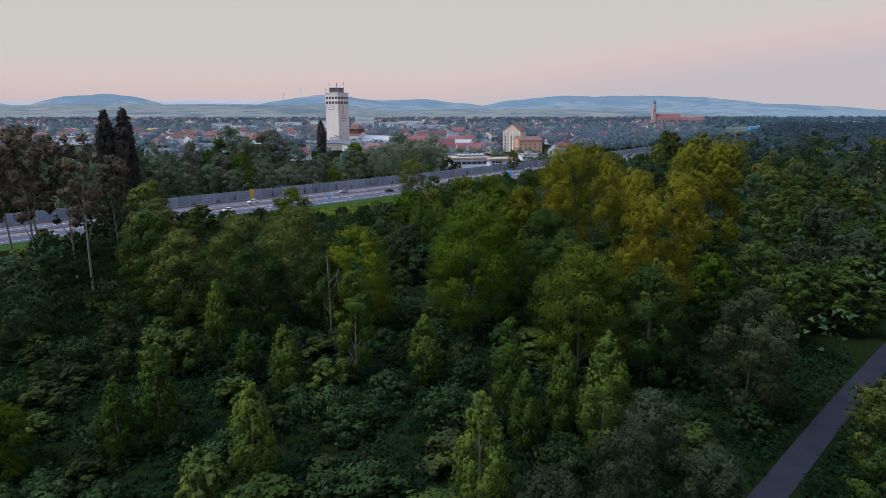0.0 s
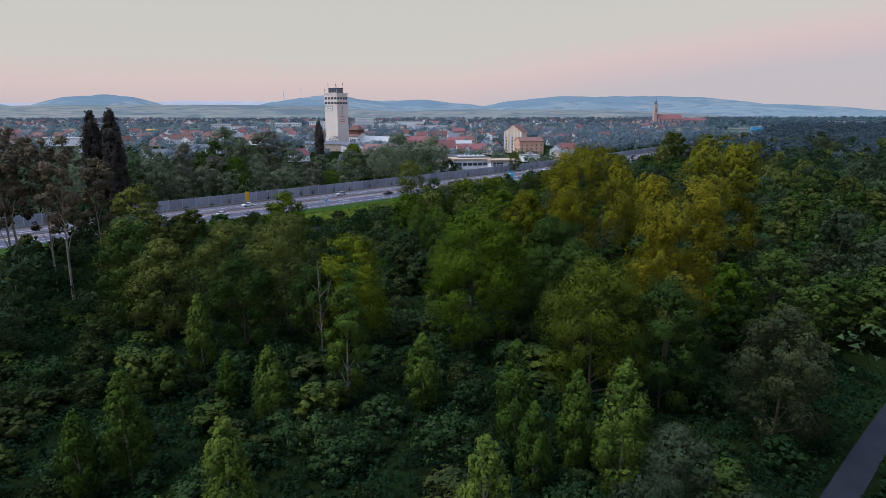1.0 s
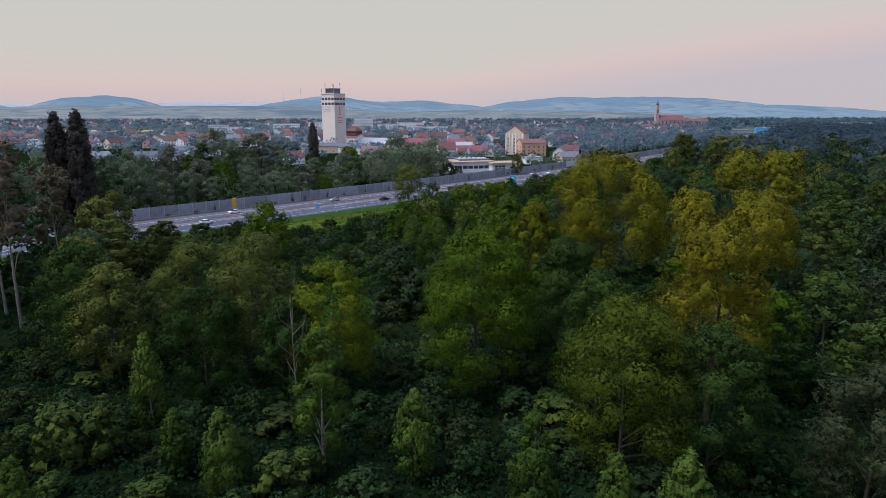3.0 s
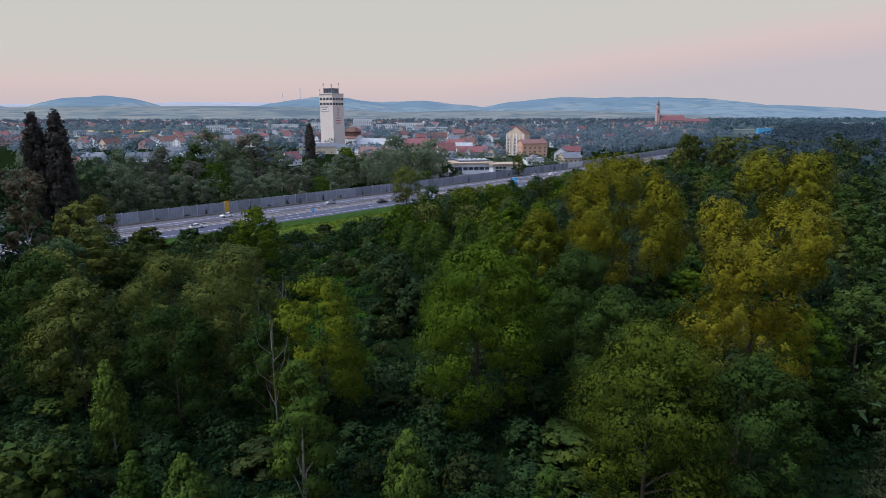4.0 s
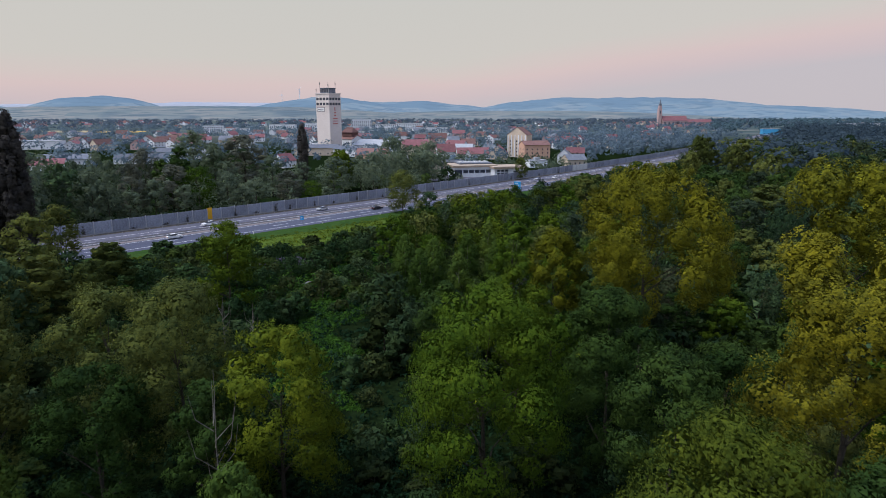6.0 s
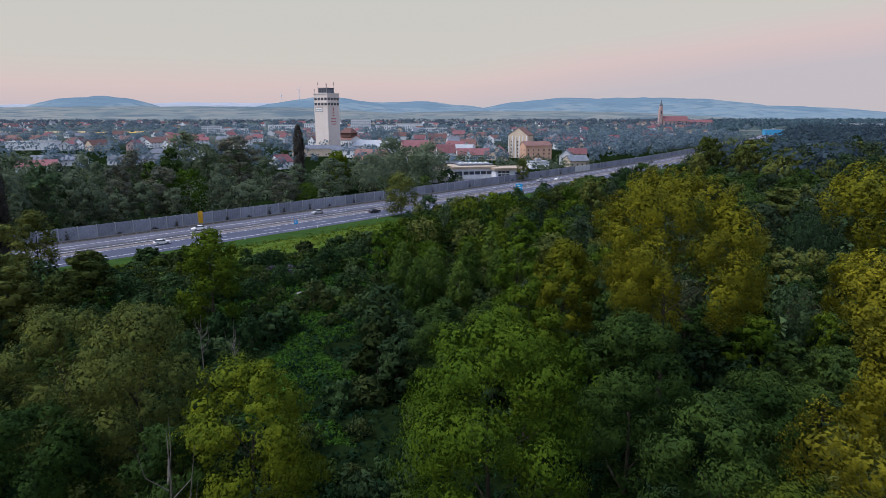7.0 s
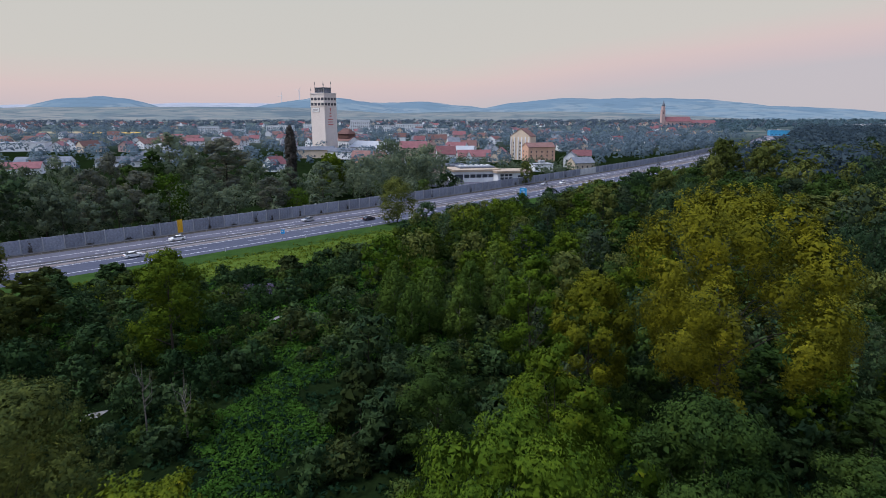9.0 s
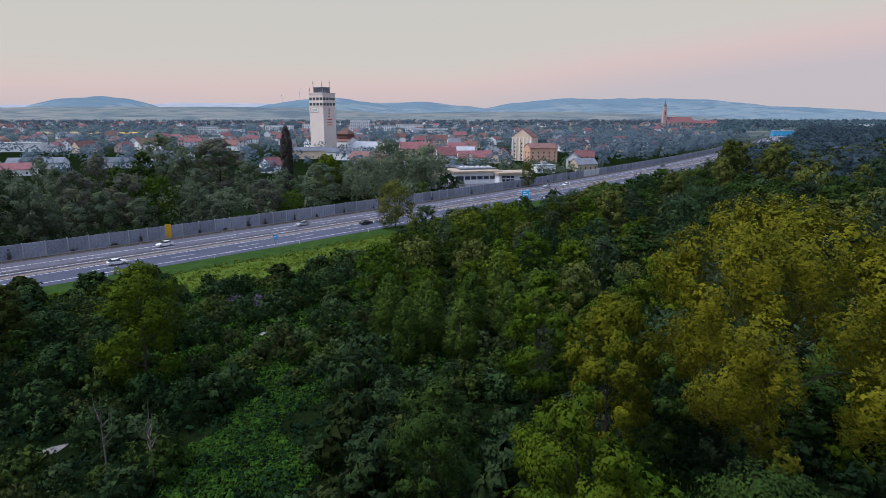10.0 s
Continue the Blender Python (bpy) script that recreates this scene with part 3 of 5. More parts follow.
def leaf_quads(c, n, length, width, hang, r, corners=4):
    """Blades at the places c with the facing n: diamonds, or three-cornered ones for what stands far off."""
    k = len(c)
    t = r.normal(size=(k, 3))
    t[:, 2] = t[:, 2] * 0.6 + hang * 1.6
    t -= n * np.sum(t * n, 1, keepdims=True)
    t /= np.linalg.norm(t, axis=1, keepdims=True) + 1e-6
    b = np.cross(n, t)
    L = length * r.uniform(0.6, 1.35, (k, 1))
    W = L * width * r.uniform(0.8, 1.2, (k, 1))
    V = np.empty((k, corners, 3))
    if corners == 3:
        V[:, 2] = c - t * L * 0.4 + b * W * 0.55
        V[:, 1] = c + t * L * 0.6 - n * L * 0.15
        V[:, 0] = c - t * L * 0.4 - b * W * 0.55
        return V
    V[:, 0] = c - t * L * 0.5
    V[:, 3] = c + b * W * 0.5 - n * L * 0.1
    V[:, 2] = c + t * L * 0.5 - n * L * 0.18
    V[:, 1] = c - b * W * 0.5 - n * L * 0.1
    return V


def crown_points(species, H, R, total, length, r, corners):
    """Rounded boughs over the crown's outline, tufts over each bough, leaves over each tuft."""
    prof, low, bsize, tall, nb, width, hang, _, _ = SPECIES[species]
    z0 = low * H
    loose = species in ("gold", "aspen")
    k = np.arange(nb)
    hb = np.clip(((k + 0.5) / nb) ** 0.8 + r.normal(size=nb) * 0.03, 0.04, 0.97)
    ab = k * 2.4 + r.uniform(0, 6.3) + r.normal(size=nb) * 0.3
    size = R * bsize * r.uniform(0.72, 1.28, nb) * (0.5 + 0.5 * prof(hb))
    rb = np.maximum(0.0, prof(hb) * R - size * 0.8) * (r.uniform(0.62, 1.25, nb) if loose or species == "lemon_poplar" else r.uniform(0.82, 1.1, nb))
    if prof is prof_round:
        rb *= np.sqrt(1 - 0.95 * hb ** 4)
        rb[-1] = 0.0
    bough = np.stack([rb * np.cos(ab), rb * np.sin(ab), np.minimum(z0 + hb * (H - z0), H - size * tall * 0.85)], 1)
    mid = np.array([0, 0, z0 + 0.5 * (H - z0)])
    out = (bough - mid) / [R, R, (H - z0) * 0.6]
    out /= np.linalg.norm(out, axis=1, keepdims=True) + 0.3
    # tufts
    per = max(12, min(76, total // (nb * 24)))
    nt = max(nb * 3, total // per)
    w = r.choice(nb, nt, p=size ** 2 / np.sum(size ** 2))
    d = r.normal(size=(nt, 3)) + out[w] * 0.9
    d /= np.linalg.norm(d, axis=1, keepdims=True)
    tuft = bough[w] + d * (size[w] * r.uniform(0.78, 1.06, nt))[:, None] * [1, 1, tall]
    ts = size[w] * r.uniform(0.2, 0.38, nt)
    # leaves
    q = np.repeat(np.arange(nt), per)
    e = r.normal(size=(q.size, 3)) + d[q] * 0.8 + [0, 0, 0.25]
    e /= np.linalg.norm(e, axis=1, keepdims=True)
    p = tuft[q] + e * (ts[q] * r.uniform(0.3, 1.1, q.size) ** 0.6)[:, None] * [1, 1, 1.3 if hang > 0.1 else 0.85]
    if hang < 0:
        p[:, 2] += hang * 1.6 * ts[q] * r.uniform(0, 1, q.size) ** 2
    p[:, 2] = np.maximum(p[:, 2], 0.12)
    whole = (p - mid) / [R, R, (H - z0) * 0.6]
    whole /= np.linalg.norm(whole, axis=1, keepdims=True) + 1e-6
    N = 0.5 * e + 0.45 * d[q] + 0.5 * whole
    N /= np.linalg.norm(N, axis=1, keepdims=True) + 1e-6
    n = N + r.normal(size=e.shape) * 0.35
    n /= np.linalg.norm(n, axis=1, keepdims=True)
    V = leaf_quads(p, n, length, width, hang, r, corners)
    N = N + 0.25 * n
    # the larger shaded sprays inside the boughs
    ni = max(nb * 14, total // (7 if loose else 4))
    w = r.choice(nb, ni, p=size ** 2 / np.sum(size ** 2))
    d = r.normal(size=(ni, 3)) + out[w] * 0.3
    d /= np.linalg.norm(d, axis=1, keepdims=True)
    p = bough[w] + d * (size[w] * r.uniform(0.5, 0.85, ni))[:, None] * [1, 1, tall]
    p[:, 2] = np.maximum(p[:, 2], 0.3)
    V = np.concatenate([V, leaf_quads(p, d, length * 1.75, 0.8, 0.0, r, corners)])
    N = np.concatenate([N, d + 0.3 * out[w]])
    return bough, V, N / (np.linalg.norm(N, axis=1, keepdims=True) + 1e-6)


def quads_mesh(name, V, mat, N=None):
    """Blades as one mesh; N: the soft facing of each blade within its spray."""
    k, c = V.shape[:2]
    me = mesh_np(name, V.reshape(-1, 3), np.arange(k * c).reshape(k, c))
    me.materials.append(mat)
    if N is not None:
        me.normals_split_custom_set_from_vertices(np.repeat(N, c, axis=0).tolist())
    return me


NAMES = {"robinia": "dark green broad-crowned robinia tree", "ash": "dull green ash tree with a ragged crown", "maple": "yellow-green broadleaf tree with a rounded crown",
         "gold": "tall poplar with yellowing autumn leaves", "young_poplar": "slender young poplar with light green leaves", "column": "dark slender columnar poplar",
         "willow": "grey-green willow with upright shoots", "rusty": "broadleaf tree with rusty brown top", "shrub": "dark green shrub with dense leaves", "shrub_bright": "bright yellow-green shrub with loose leaves",
         "shrub_grey": "grey-green willow shrub with upright twigs", "linden": "lively green broadleaf tree with layered crown", "roadside_ash": "green tree behind the noise barrier, its leaves paled for haze", "roadside_maple": "dark maple with yellowing top behind the noise barrier", "hornbeam": "broad-crowned tree with drooping sprays, its green darkened for shade", "lemon_poplar": "tall poplar with yellow-green leaves", "walnut": "mid-green walnut tree with long leaf sprays", "sapling": "pale green young tree with rounded crown", "aspen": "tall thin tree with ochre leaves and pale bare stem", "shrub_dull": "dull green rough shrub with dry tips"}


def build_tree(species, H, R, total, length, seed, grade, corners=3):
    """A tree of trunk, limbs and crown, built at the origin."""
    r = np.random.default_rng(seed)
    bark = SPECIES[species][8]
    ob = thing("shrub" if species.startswith("shrub") else "tree", Matrix(), NAMES[species], "shrub" if species.startswith("shrub") else "tree")
    centre, V, N = crown_points(species, H, R, total, length, r, corners)
    lean = r.normal(size=2) * 0.02 * H
    top = 0.9 if species in ("young_poplar", "column") else 0.66
    base = max(0.06, H * (0.008 if species == "aspen" else 0.012)) if not species.startswith("shrub") else 0.06
    pts = [(lean[0] * f * f, lean[1] * f * f, H * top * f) for f in (0, 0.15, 0.4, 0.7, 1.0)]
    pts[0] = (0, 0, -0.1)
    trunk = Shape().ring(pts, [base * 1.25, base, base * 0.8, base * 0.5, base * 0.15], 7)
    bush = species.startswith("shrub")
    picks = r.permutation(len(centre))[:5 if bush else 9]
    for i in picks:
        c = Vector(centre[i])
        f = min(0.85, max(0.12, (c.z / H - 0.18) / max(0.3, top)))
        s = Vector((lean[0] * f * f, lean[1] * f * f, H * top * f))
        mid = s.lerp(c, 0.5) + Vector((r.normal() * 0.05 * R, r.normal() * 0.05 * R, 0.08 * (c - s).length))
        b = base * (1 - f) * 0.55 + 0.025
        if grade == "near" and not bush:
            part("limb", Shape().ring([s, mid, c], [b, b * 0.6, b * 0.2], 5), bark, ob)
        else:
            trunk.ring([s, mid, c], [b, b * 0.6, b * 0.2], 4)
    part("trunk", trunk, bark, ob)
    part("crown", quads_mesh("crown", V, SPECIES[species][7], N), None, ob)
    return ob, V, N


# each kind in a few forms at unit height, the near ones dense and the far ones coarse
FORMS = {}


def form(species, grade, i, H0, R0, fine=False, where=0.0):
    bush = species.startswith("shrub")
    if grade == "near" and not bush:
        key = (species, grade, round(H0), round(R0 * 2))
    else:
        key = (species, grade, i, 0)
    if key not in FORMS:
        if grade == "near" and not bush:
            H, R = H0, R0
            total, length = int(75 * R * H + 2000), 0.26 + 0.008 * R
            if species == "column":
                total, length = 42000, 0.34
            elif R < 3.7:
                total, length = int(total * 2.4), 0.19
            elif abs(where) > 60:
                total, length = int(total * 0.5), length * 1.4
            elif fine or species == "walnut":
                total, length = int(total * 2.3), 0.2
        else:
            H = 4.0 if bush else 11.0 if species == "young_poplar" else 15.0
            R = H * max(0.12, R0 / H0)
            total, length = {"near": (1400, 0.29), "fine": (1300, 0.3), "mid": (560, 0.42), "far": (300, 0.6)}[grade] if bush else {"fine": (3200, 0.39), "mid": (2800, 0.5), "far": (1200, 0.62)}[grade]
        ob, V, N = build_tree(species, H, R, total, length, 100 + len(FORMS) * 13, grade)
        FORMS[key] = [ob, H, R, False, V, N]
    return FORMS[key]


PLACED, JOINED = [], {}
COUNT = {"tree": 0, "shrub": 0}


def plant(species, x, y, H, R, grade="near", i=0, turn=None, label="", group="", joined=False):
    sort = "shrub" if species.startswith("shrub") else "tree"
    joined = joined or COUNT[sort] >= 295
    if grade == "mid" and abs(x) < 62 and y < 215:
        grade = "fine"
    if joined:
        grade = "far" if x > 96 or y > 185 or x < -70 else "mid"
    f = form(species, grade, i, H, R, abs(x) < 41 and 40 < y < 125 and R > 3.6, x)
    m = pose(x, y, 0, 0, 0, rng.uniform(0, 360) if turn is None else turn) @ Matrix.Diagonal((R / f[2], R / f[2], H / f[1], 1))
    COUNT[sort] += not joined
    if f[3] and joined:
        R4 = np.array(m)
        JOINED.setdefault((species, len(PLACED) % 5), []).append((f[4].reshape(-1, 3) @ R4[:3, :3].T + R4[:3, 3], f[5] @ R4[:3, :3].T))
        PLACED.append((x, y, R))
        return None
    if not f[3]:
        f[3] = True
        ob = f[0]
        ob.matrix_basis = m
    else:
        ob = copy_thing(f[0], Matrix())
        ob.matrix_basis = m
    if label:
        tagged(ob, label)
    if group:
        tagged(ob, group=group)
    PLACED.append((x, y, R))
    return ob


# the trees that stand out, one by one
plant("lemon_poplar", 27.2, 118.5, 29.5, 9.0, i=0, label="big poplar with yellowing crown above the darker wood")
plant("gold", 54.5, 121, 29.5, 8.6, i=1, label="tall spreading poplar with golden leaves")
plant("gold", 31.3, 85.2, 27.0, 8.2, i=2, label="golden yellow poplar with uneven plumes of leaves")
plant("lemon_poplar", 16.3, 124, 20.5, 4.2, i=1, label="lower yellow-green poplar beside the big one")
plant("linden", 4.6, 92.5, 22, 7.1)
plant("maple", 9, 105.5, 21, 4.4)
plant("walnut", 18.5, 76, 18.6, 6.7)
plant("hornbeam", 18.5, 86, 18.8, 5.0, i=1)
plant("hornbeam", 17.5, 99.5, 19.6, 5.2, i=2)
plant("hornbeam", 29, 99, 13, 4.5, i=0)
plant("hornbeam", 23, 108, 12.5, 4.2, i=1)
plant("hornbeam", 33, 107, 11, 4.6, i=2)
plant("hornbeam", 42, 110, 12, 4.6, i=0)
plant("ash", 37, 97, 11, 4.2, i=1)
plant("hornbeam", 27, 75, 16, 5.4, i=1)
plant("maple", -14, 93.5, 18, 5.8, i=0, label="round tree with yellow-green top")
plant("ash", -25.5, 100, 20, 6.3, i=1)
plant("ash", -36.5, 107, 17.5, 6.5, i=2)
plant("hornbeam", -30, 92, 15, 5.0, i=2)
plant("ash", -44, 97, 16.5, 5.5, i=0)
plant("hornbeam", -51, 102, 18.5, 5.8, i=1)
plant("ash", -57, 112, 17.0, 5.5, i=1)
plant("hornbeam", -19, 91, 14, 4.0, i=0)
plant("maple", -38.5, 149.5, 17, 5.8, i=1, label="lone broadleaf tree with yellowing rim near the road")
plant("column", -92.9, 167, 36, 2.7)
plant("column", -88.4, 168, 36.4, 2.9)
plant("ash", -80, 158, 17, 5.0, i=2)
plant("ash", -86, 176, 16, 4.5, i=0)
plant("sapling", -12, 76.5, 15.2, 2.9)
plant("young_poplar", -31, 59.5, 11.8, 2.1, i=1)
plant("young_poplar", -18.6, 52.5, 10.8, 2.2, i=2)
plant("young_poplar", 3.2, 45, 13.4, 2.4, i=0)
plant("young_poplar", 7.6, 64.0, 13.2, 2.2, i=1)
plant("young_poplar", 16.6, 56.2, 14.4, 2.6, i=2)
plant("young_poplar", 13.4, 61, 11.2, 2.0, i=0)
plant("young_poplar", -2.4, 74.5, 9.8, 2.2, i=1)
plant("young_poplar", -20.3, 71.5, 9.4, 2.1, i=2)
plant("young_poplar", -34, 85.3, 11.4, 2.0, i=0)
plant("young_poplar", -34, 56.5, 9.2, 1.8, i=2)
plant("young_poplar", -26.5, 75, 7.4, 1.5, i=1)
plant("young_poplar", 8.6, 57, 9.9, 1.8, i=2)
plant("shrub", -52.5, 79, 4.8, 4.0, i=0)
plant("shrub_bright", -39.5, 77, 6.8, 3.4, i=0)
plant("shrub_bright", -35.5, 78, 6.6, 2.4, i=1)
plant("shrub_bright", -15.5, 72, 4.6, 2.6, i=1)
plant("shrub_bright", -13, 73.5, 4.2, 2.2, i=0)
plant("willow", 20.5, 53, 9.4, 3.6, i=0)
plant("willow", 15.7, 46, 9.3, 3.4, i=1)
plant("willow", 9, 44, 6.5, 3.5, i=0)
plant("willow", 24, 47, 7.0, 3.0, i=1)
plant("shrub_bright", -21, 45.5, 7.5, 3.0, i=0)
plant("shrub_bright", -16, 42.5, 6.5, 2.6, i=1)
plant("maple", -44, 52, 9.5, 3.6, i=0)
plant("rusty", 36.8, 66.5, 15.6, 5.2, i=0)
plant("ash", 45, 54, 10, 4.0, i=2)
plant("ash", 52, 60, 9, 3.6, i=0)
plant("hornbeam", 38, 45, 8, 3.2, i=2)
plant("willow", 86, 162, 9.5, 6.0, "near", 1)
plant("willow", 72, 150, 11.5, 5.0, "near", 0)
plant("young_poplar", 50, 144.5, 10.5, 2.8, i=0, label="small bright conical poplar")
for x, y, H, R in ((-7, 165, 11.5, 3.0), (-1, 161, 11.5, 3.0), (6, 167, 11.0, 2.8), (11.3, 180, 12, 2.2), (-3.5, 156, 10.5, 2.6), (4, 158, 9.5, 2.5), (12, 166, 10, 2.6), (17, 172, 10.5, 2.6)):
    plant("young_poplar", x, y, H, R, "near", int(x + y) % 3)
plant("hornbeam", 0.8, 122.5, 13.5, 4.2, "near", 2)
plant("shrub_grey", -9.4, 147.5, 8.0, 5.0, "near", 0)
plant("maple", 10.5, 121, 11.5, 3.6, "near", 0)
plant("shrub_grey", 6.8, 121, 9.0, 3.2, "near", 1)
plant("linden", 13, 141, 18.5, 4.0, "near", 0)
plant("shrub", -25.1, 145.5, 5.0, 3.2, "near", 1)
plant("shrub", -29.2, 140, 5.2, 3.4, "near", 0)
plant("shrub_grey", -26.8, 142.2, 5.0, 2.2, "near", 1)
for x, y, H, R in ((-48, 158, 5.0, 4.0), (-42, 163, 5.5, 4.2), (-36.5, 164.5, 4.5, 3.2), (-33.5, 173.5, 4.8, 3.4), (-28.5, 177.5, 5.2, 3.8), (-25.0, 185, 5.8, 4.2), (-22, 192, 5.5, 3.8), (-46.7, 192, 4.2, 2.2), (-40.4, 190.5, 4.4, 2.6),
                   (-55, 170, 4.0, 3.5), (-62, 166, 4.6, 4.2), (-69, 172, 4.4, 4.0), (-50, 149, 6.0, 4.5), (-47, 140, 5.0, 3.6), (-37, 135, 4.5, 3.2), (-56, 142, 6.5, 4.6), (-35, 142, 5.0, 3.0), (-23, 164, 3.4, 2.6), (-20, 171, 3.6, 2.4)):
    plant("shrub", x, y, H, R, "near", int(x + y) % 2)
plant("shrub_dull", -8.0, 129, 9.0, 4.0, "near", 0)
plant("shrub_dull", -23, 157, 6.0, 4.2, "near", 1)
plant("shrub_grey", -5, 124, 8.0, 3.2, "near", 1)
plant("ash", -14, 262, 15.5, 6.5, "near", 0, label="dark tree standing between the camera's wood and the motorway")
plant("robinia", -4, 250, 9.5, 4.0, "mid", 0)
plant("column", -70, 348, 30.5, 2.5, "near", 0, label="dark columnar poplar in front of the tower")
for k, (x, y, H, R, kind) in enumerate((
        (-110, 231, 19.2, 5.8, 0), (-105, 231, 15.2, 4.6, 0), (-103, 243, 20.0, 5.3, 2), (-96, 243, 14.4, 4.6, 0), (-94, 252, 18.6, 6.2, 2), (-87, 257, 17.4, 7.5, 1), (-79, 264, 14.9, 5.2, 0),
        (-71, 272, 12.1, 5.8, 0), (-61, 282, 13.7, 5.7, 2), (-53, 286, 9.3, 4.9, 1), (-47, 305, 17.3, 7.6, 0), (-88, 248, 12.1, 4.7, 0), (-101, 236, 11.5, 4.4, 0), (-74, 264, 10.8, 4.6, 0))):
    plant(("roadside_ash", "linden", "roadside_maple")[kind], x, y, H, R, "fine", k % 2)
for k, (x, y, H, R, kind) in enumerate((
        (-129, 268, 22.1, 4.5, 0), (-117, 280, 22.2, 6.4, 2), (-111, 314, 28.1, 10.7, 0), (-101, 311, 23.0, 6.9, 0), (-91, 321, 26.0, 11.5, 2), (-109, 294, 22.6, 5.1, 1), (-75, 309, 18.1, 6.2, 0),
        (-120, 262, 19.3, 4.8, 0), (-39, 332, 16.3, 6.3, 0), (-126, 250, 20.1, 4.8, 0), (-87, 289, 16.6, 5.4, 0), (-105, 270, 19.2, 5.0, 1), (-61, 308, 14.9, 5.5, 0))):
    plant(("roadside_ash", "hornbeam", "roadside_maple")[kind], x, y, H, R, "fine", k % 2)
plant("maple", -48, 331, 19, 7.0, "mid", 0)
plant("shrub_bright", -25, 330, 7, 6.0, "mid", 0)
plant("shrub_bright", -8, 338, 7, 5.0, "mid", 0)
plant("shrub_grey", 3, 352, 9, 6.0, "mid", 0)
plant("ash", 44, 375, 12, 4.0, "mid", 1)
plant("shrub", 44, 305, 7, 5.0, "mid", 0)
plant("robinia", 52, 300, 8, 5.0, "mid", 1)

for x, y, H, R in ((119, 322, 25.5, 6.5), (126, 331, 24.5, 6), (133, 318, 22, 6), (111, 312, 19, 5.0), (142, 330, 24, 6.5), (150, 318, 20, 6)):
    plant("ash", x, y, H, R, "mid", int(x) % 2, label="tall dark tree where the wood meets the motorway")

# tall pale-stemmed trees by the far end of the wood
for k, (x, y, H, R) in enumerate(((-72.5, 118.5, 32, 4.6), (-79, 124, 30, 4.5), (-86, 122, 31.5, 5.0), (-91, 131, 33, 5.5), (-77, 138, 26, 4.5), (-97, 124, 30, 6.0), (-104, 140, 31, 7.0), (-112, 118, 27, 6.5))):
    plant("aspen", x, y, H, R, "near")


def dead_tree(x, y, H, seed):
    r = np.random.default_rng(seed)
    ob = thing("dead_tree", pose(x, y, 0), "bare dead tree with thin pale branches", "tree")
    part("trunk", Shape().ring([(0, 0, -0.1), (0.1, 0.05, H * 0.3), (0.0, 0.2, H * 0.62), (0.3, 0.1, H)], [0.14, 0.1, 0.06, 0.015], 6), M_BARK_DEAD, ob)
    for i in range(11):
        f = r.uniform(0.3, 0.8)
        a = r.uniform(0, 6.28)
        L = H * r.uniform(0.18, 0.36)
        s = Vector((0, 0.1, H * f))
        e = s + Vector((math.cos(a) * L * 0.42, math.sin(a) * L * 0.42, L * 0.9))
        mid = s.lerp(e, 0.45) + Vector((math.cos(a), math.sin(a), -0.4)) * L * 0.14
        part("branch", Shape().ring([s, mid, e], [0.05, 0.03, 0.01], 5), M_BARK_DEAD, ob)
    return ob


dead_tree(-17.5, 87.5, 15, 3)
dead_tree(-31.5, 127, 10, 5)
dead_tree(-27.5, 128, 9, 8)

# the wood that fills the land between
def glimpse(x, y):
    """Distance from the two open stretches of water."""
    return np.minimum(np.hypot(x + 41.8, y - 133.4), np.hypot(x + 28.5, y - 169))


def free(x, y, R, overlap=0.75):
    if path_distance(x, y) < R * 0.75 + 1.9:
        return False
    o, _ = road_offset(x, y)
    if -R - 1 < o < 36 + R * 0.4:
        return False
    return all((x - a) ** 2 + (y - b) ** 2 > ((R + c) * overlap) ** 2 for a, b, c in PLACED)


def headroom(x, y):
    """How tall a tree may grow here and leave the motorway in sight from over the wood."""
    if y < 130 or x > 0.47 * (y - 75) + 4 or x < -60:
        return 99.0
    for t in np.arange(1.03, 2.6, 0.03):
        if road_offset(x * t, 75 + (y - 75) * t)[0] < 32:
            return 36 * (1 - 1 / t) + 1.0
    return 99.0


def fill(x0, x1, y0, y1, tries, kinds, Hs, aspect, grade, test=None, overlap=0.75, joined=False):
    n = 0
    for _ in range(tries):
        x, y = rng.uniform(x0, x1), rng.uniform(y0, y1)
        H = rng.uniform(*Hs)
        if road_offset(x, y)[0] > 30:
            H = min(H, max(2.6, headroom(x, y) * rng.uniform(0.7, 1.2)))
        R = H * rng.uniform(*aspect)
        if (test is None or test(x, y)) and free(x, y, R, overlap):
            plant(kinds[rng.integers(len(kinds))], x, y, H, R, grade, int(rng.integers(2)), joined=joined)
            n += 1
    return n


def behind(x, y):
    o, _ = road_offset(x, y)
    return -85 < o < -4


def right_wood(x, y):
    o, _ = road_offset(x, y)
    return o > 40 and x > 38 and x > 40 + (110 - y) * 0.5


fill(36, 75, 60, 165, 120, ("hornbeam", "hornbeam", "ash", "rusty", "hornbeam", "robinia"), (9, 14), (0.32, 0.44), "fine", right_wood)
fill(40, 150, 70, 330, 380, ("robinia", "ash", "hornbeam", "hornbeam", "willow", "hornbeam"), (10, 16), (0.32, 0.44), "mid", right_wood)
fill(-300, 60, 200, 430, 700, ("roadside_ash", "roadside_ash", "roadside_ash", "robinia"), (13, 22), (0.38, 0.5), "mid", lambda x, y: behind(x, y) and (x < -0.72 * (y - 75) or x > -36) and x < -5, 0.48)
fill(-12, 75, 176, 300, 500, ("robinia", "ash", "maple", "linden", "hornbeam", "walnut", "willow"), (7, 12.5), (0.36, 0.5), "mid", lambda x, y: road_offset(x, y)[0] > 46, 0.8)
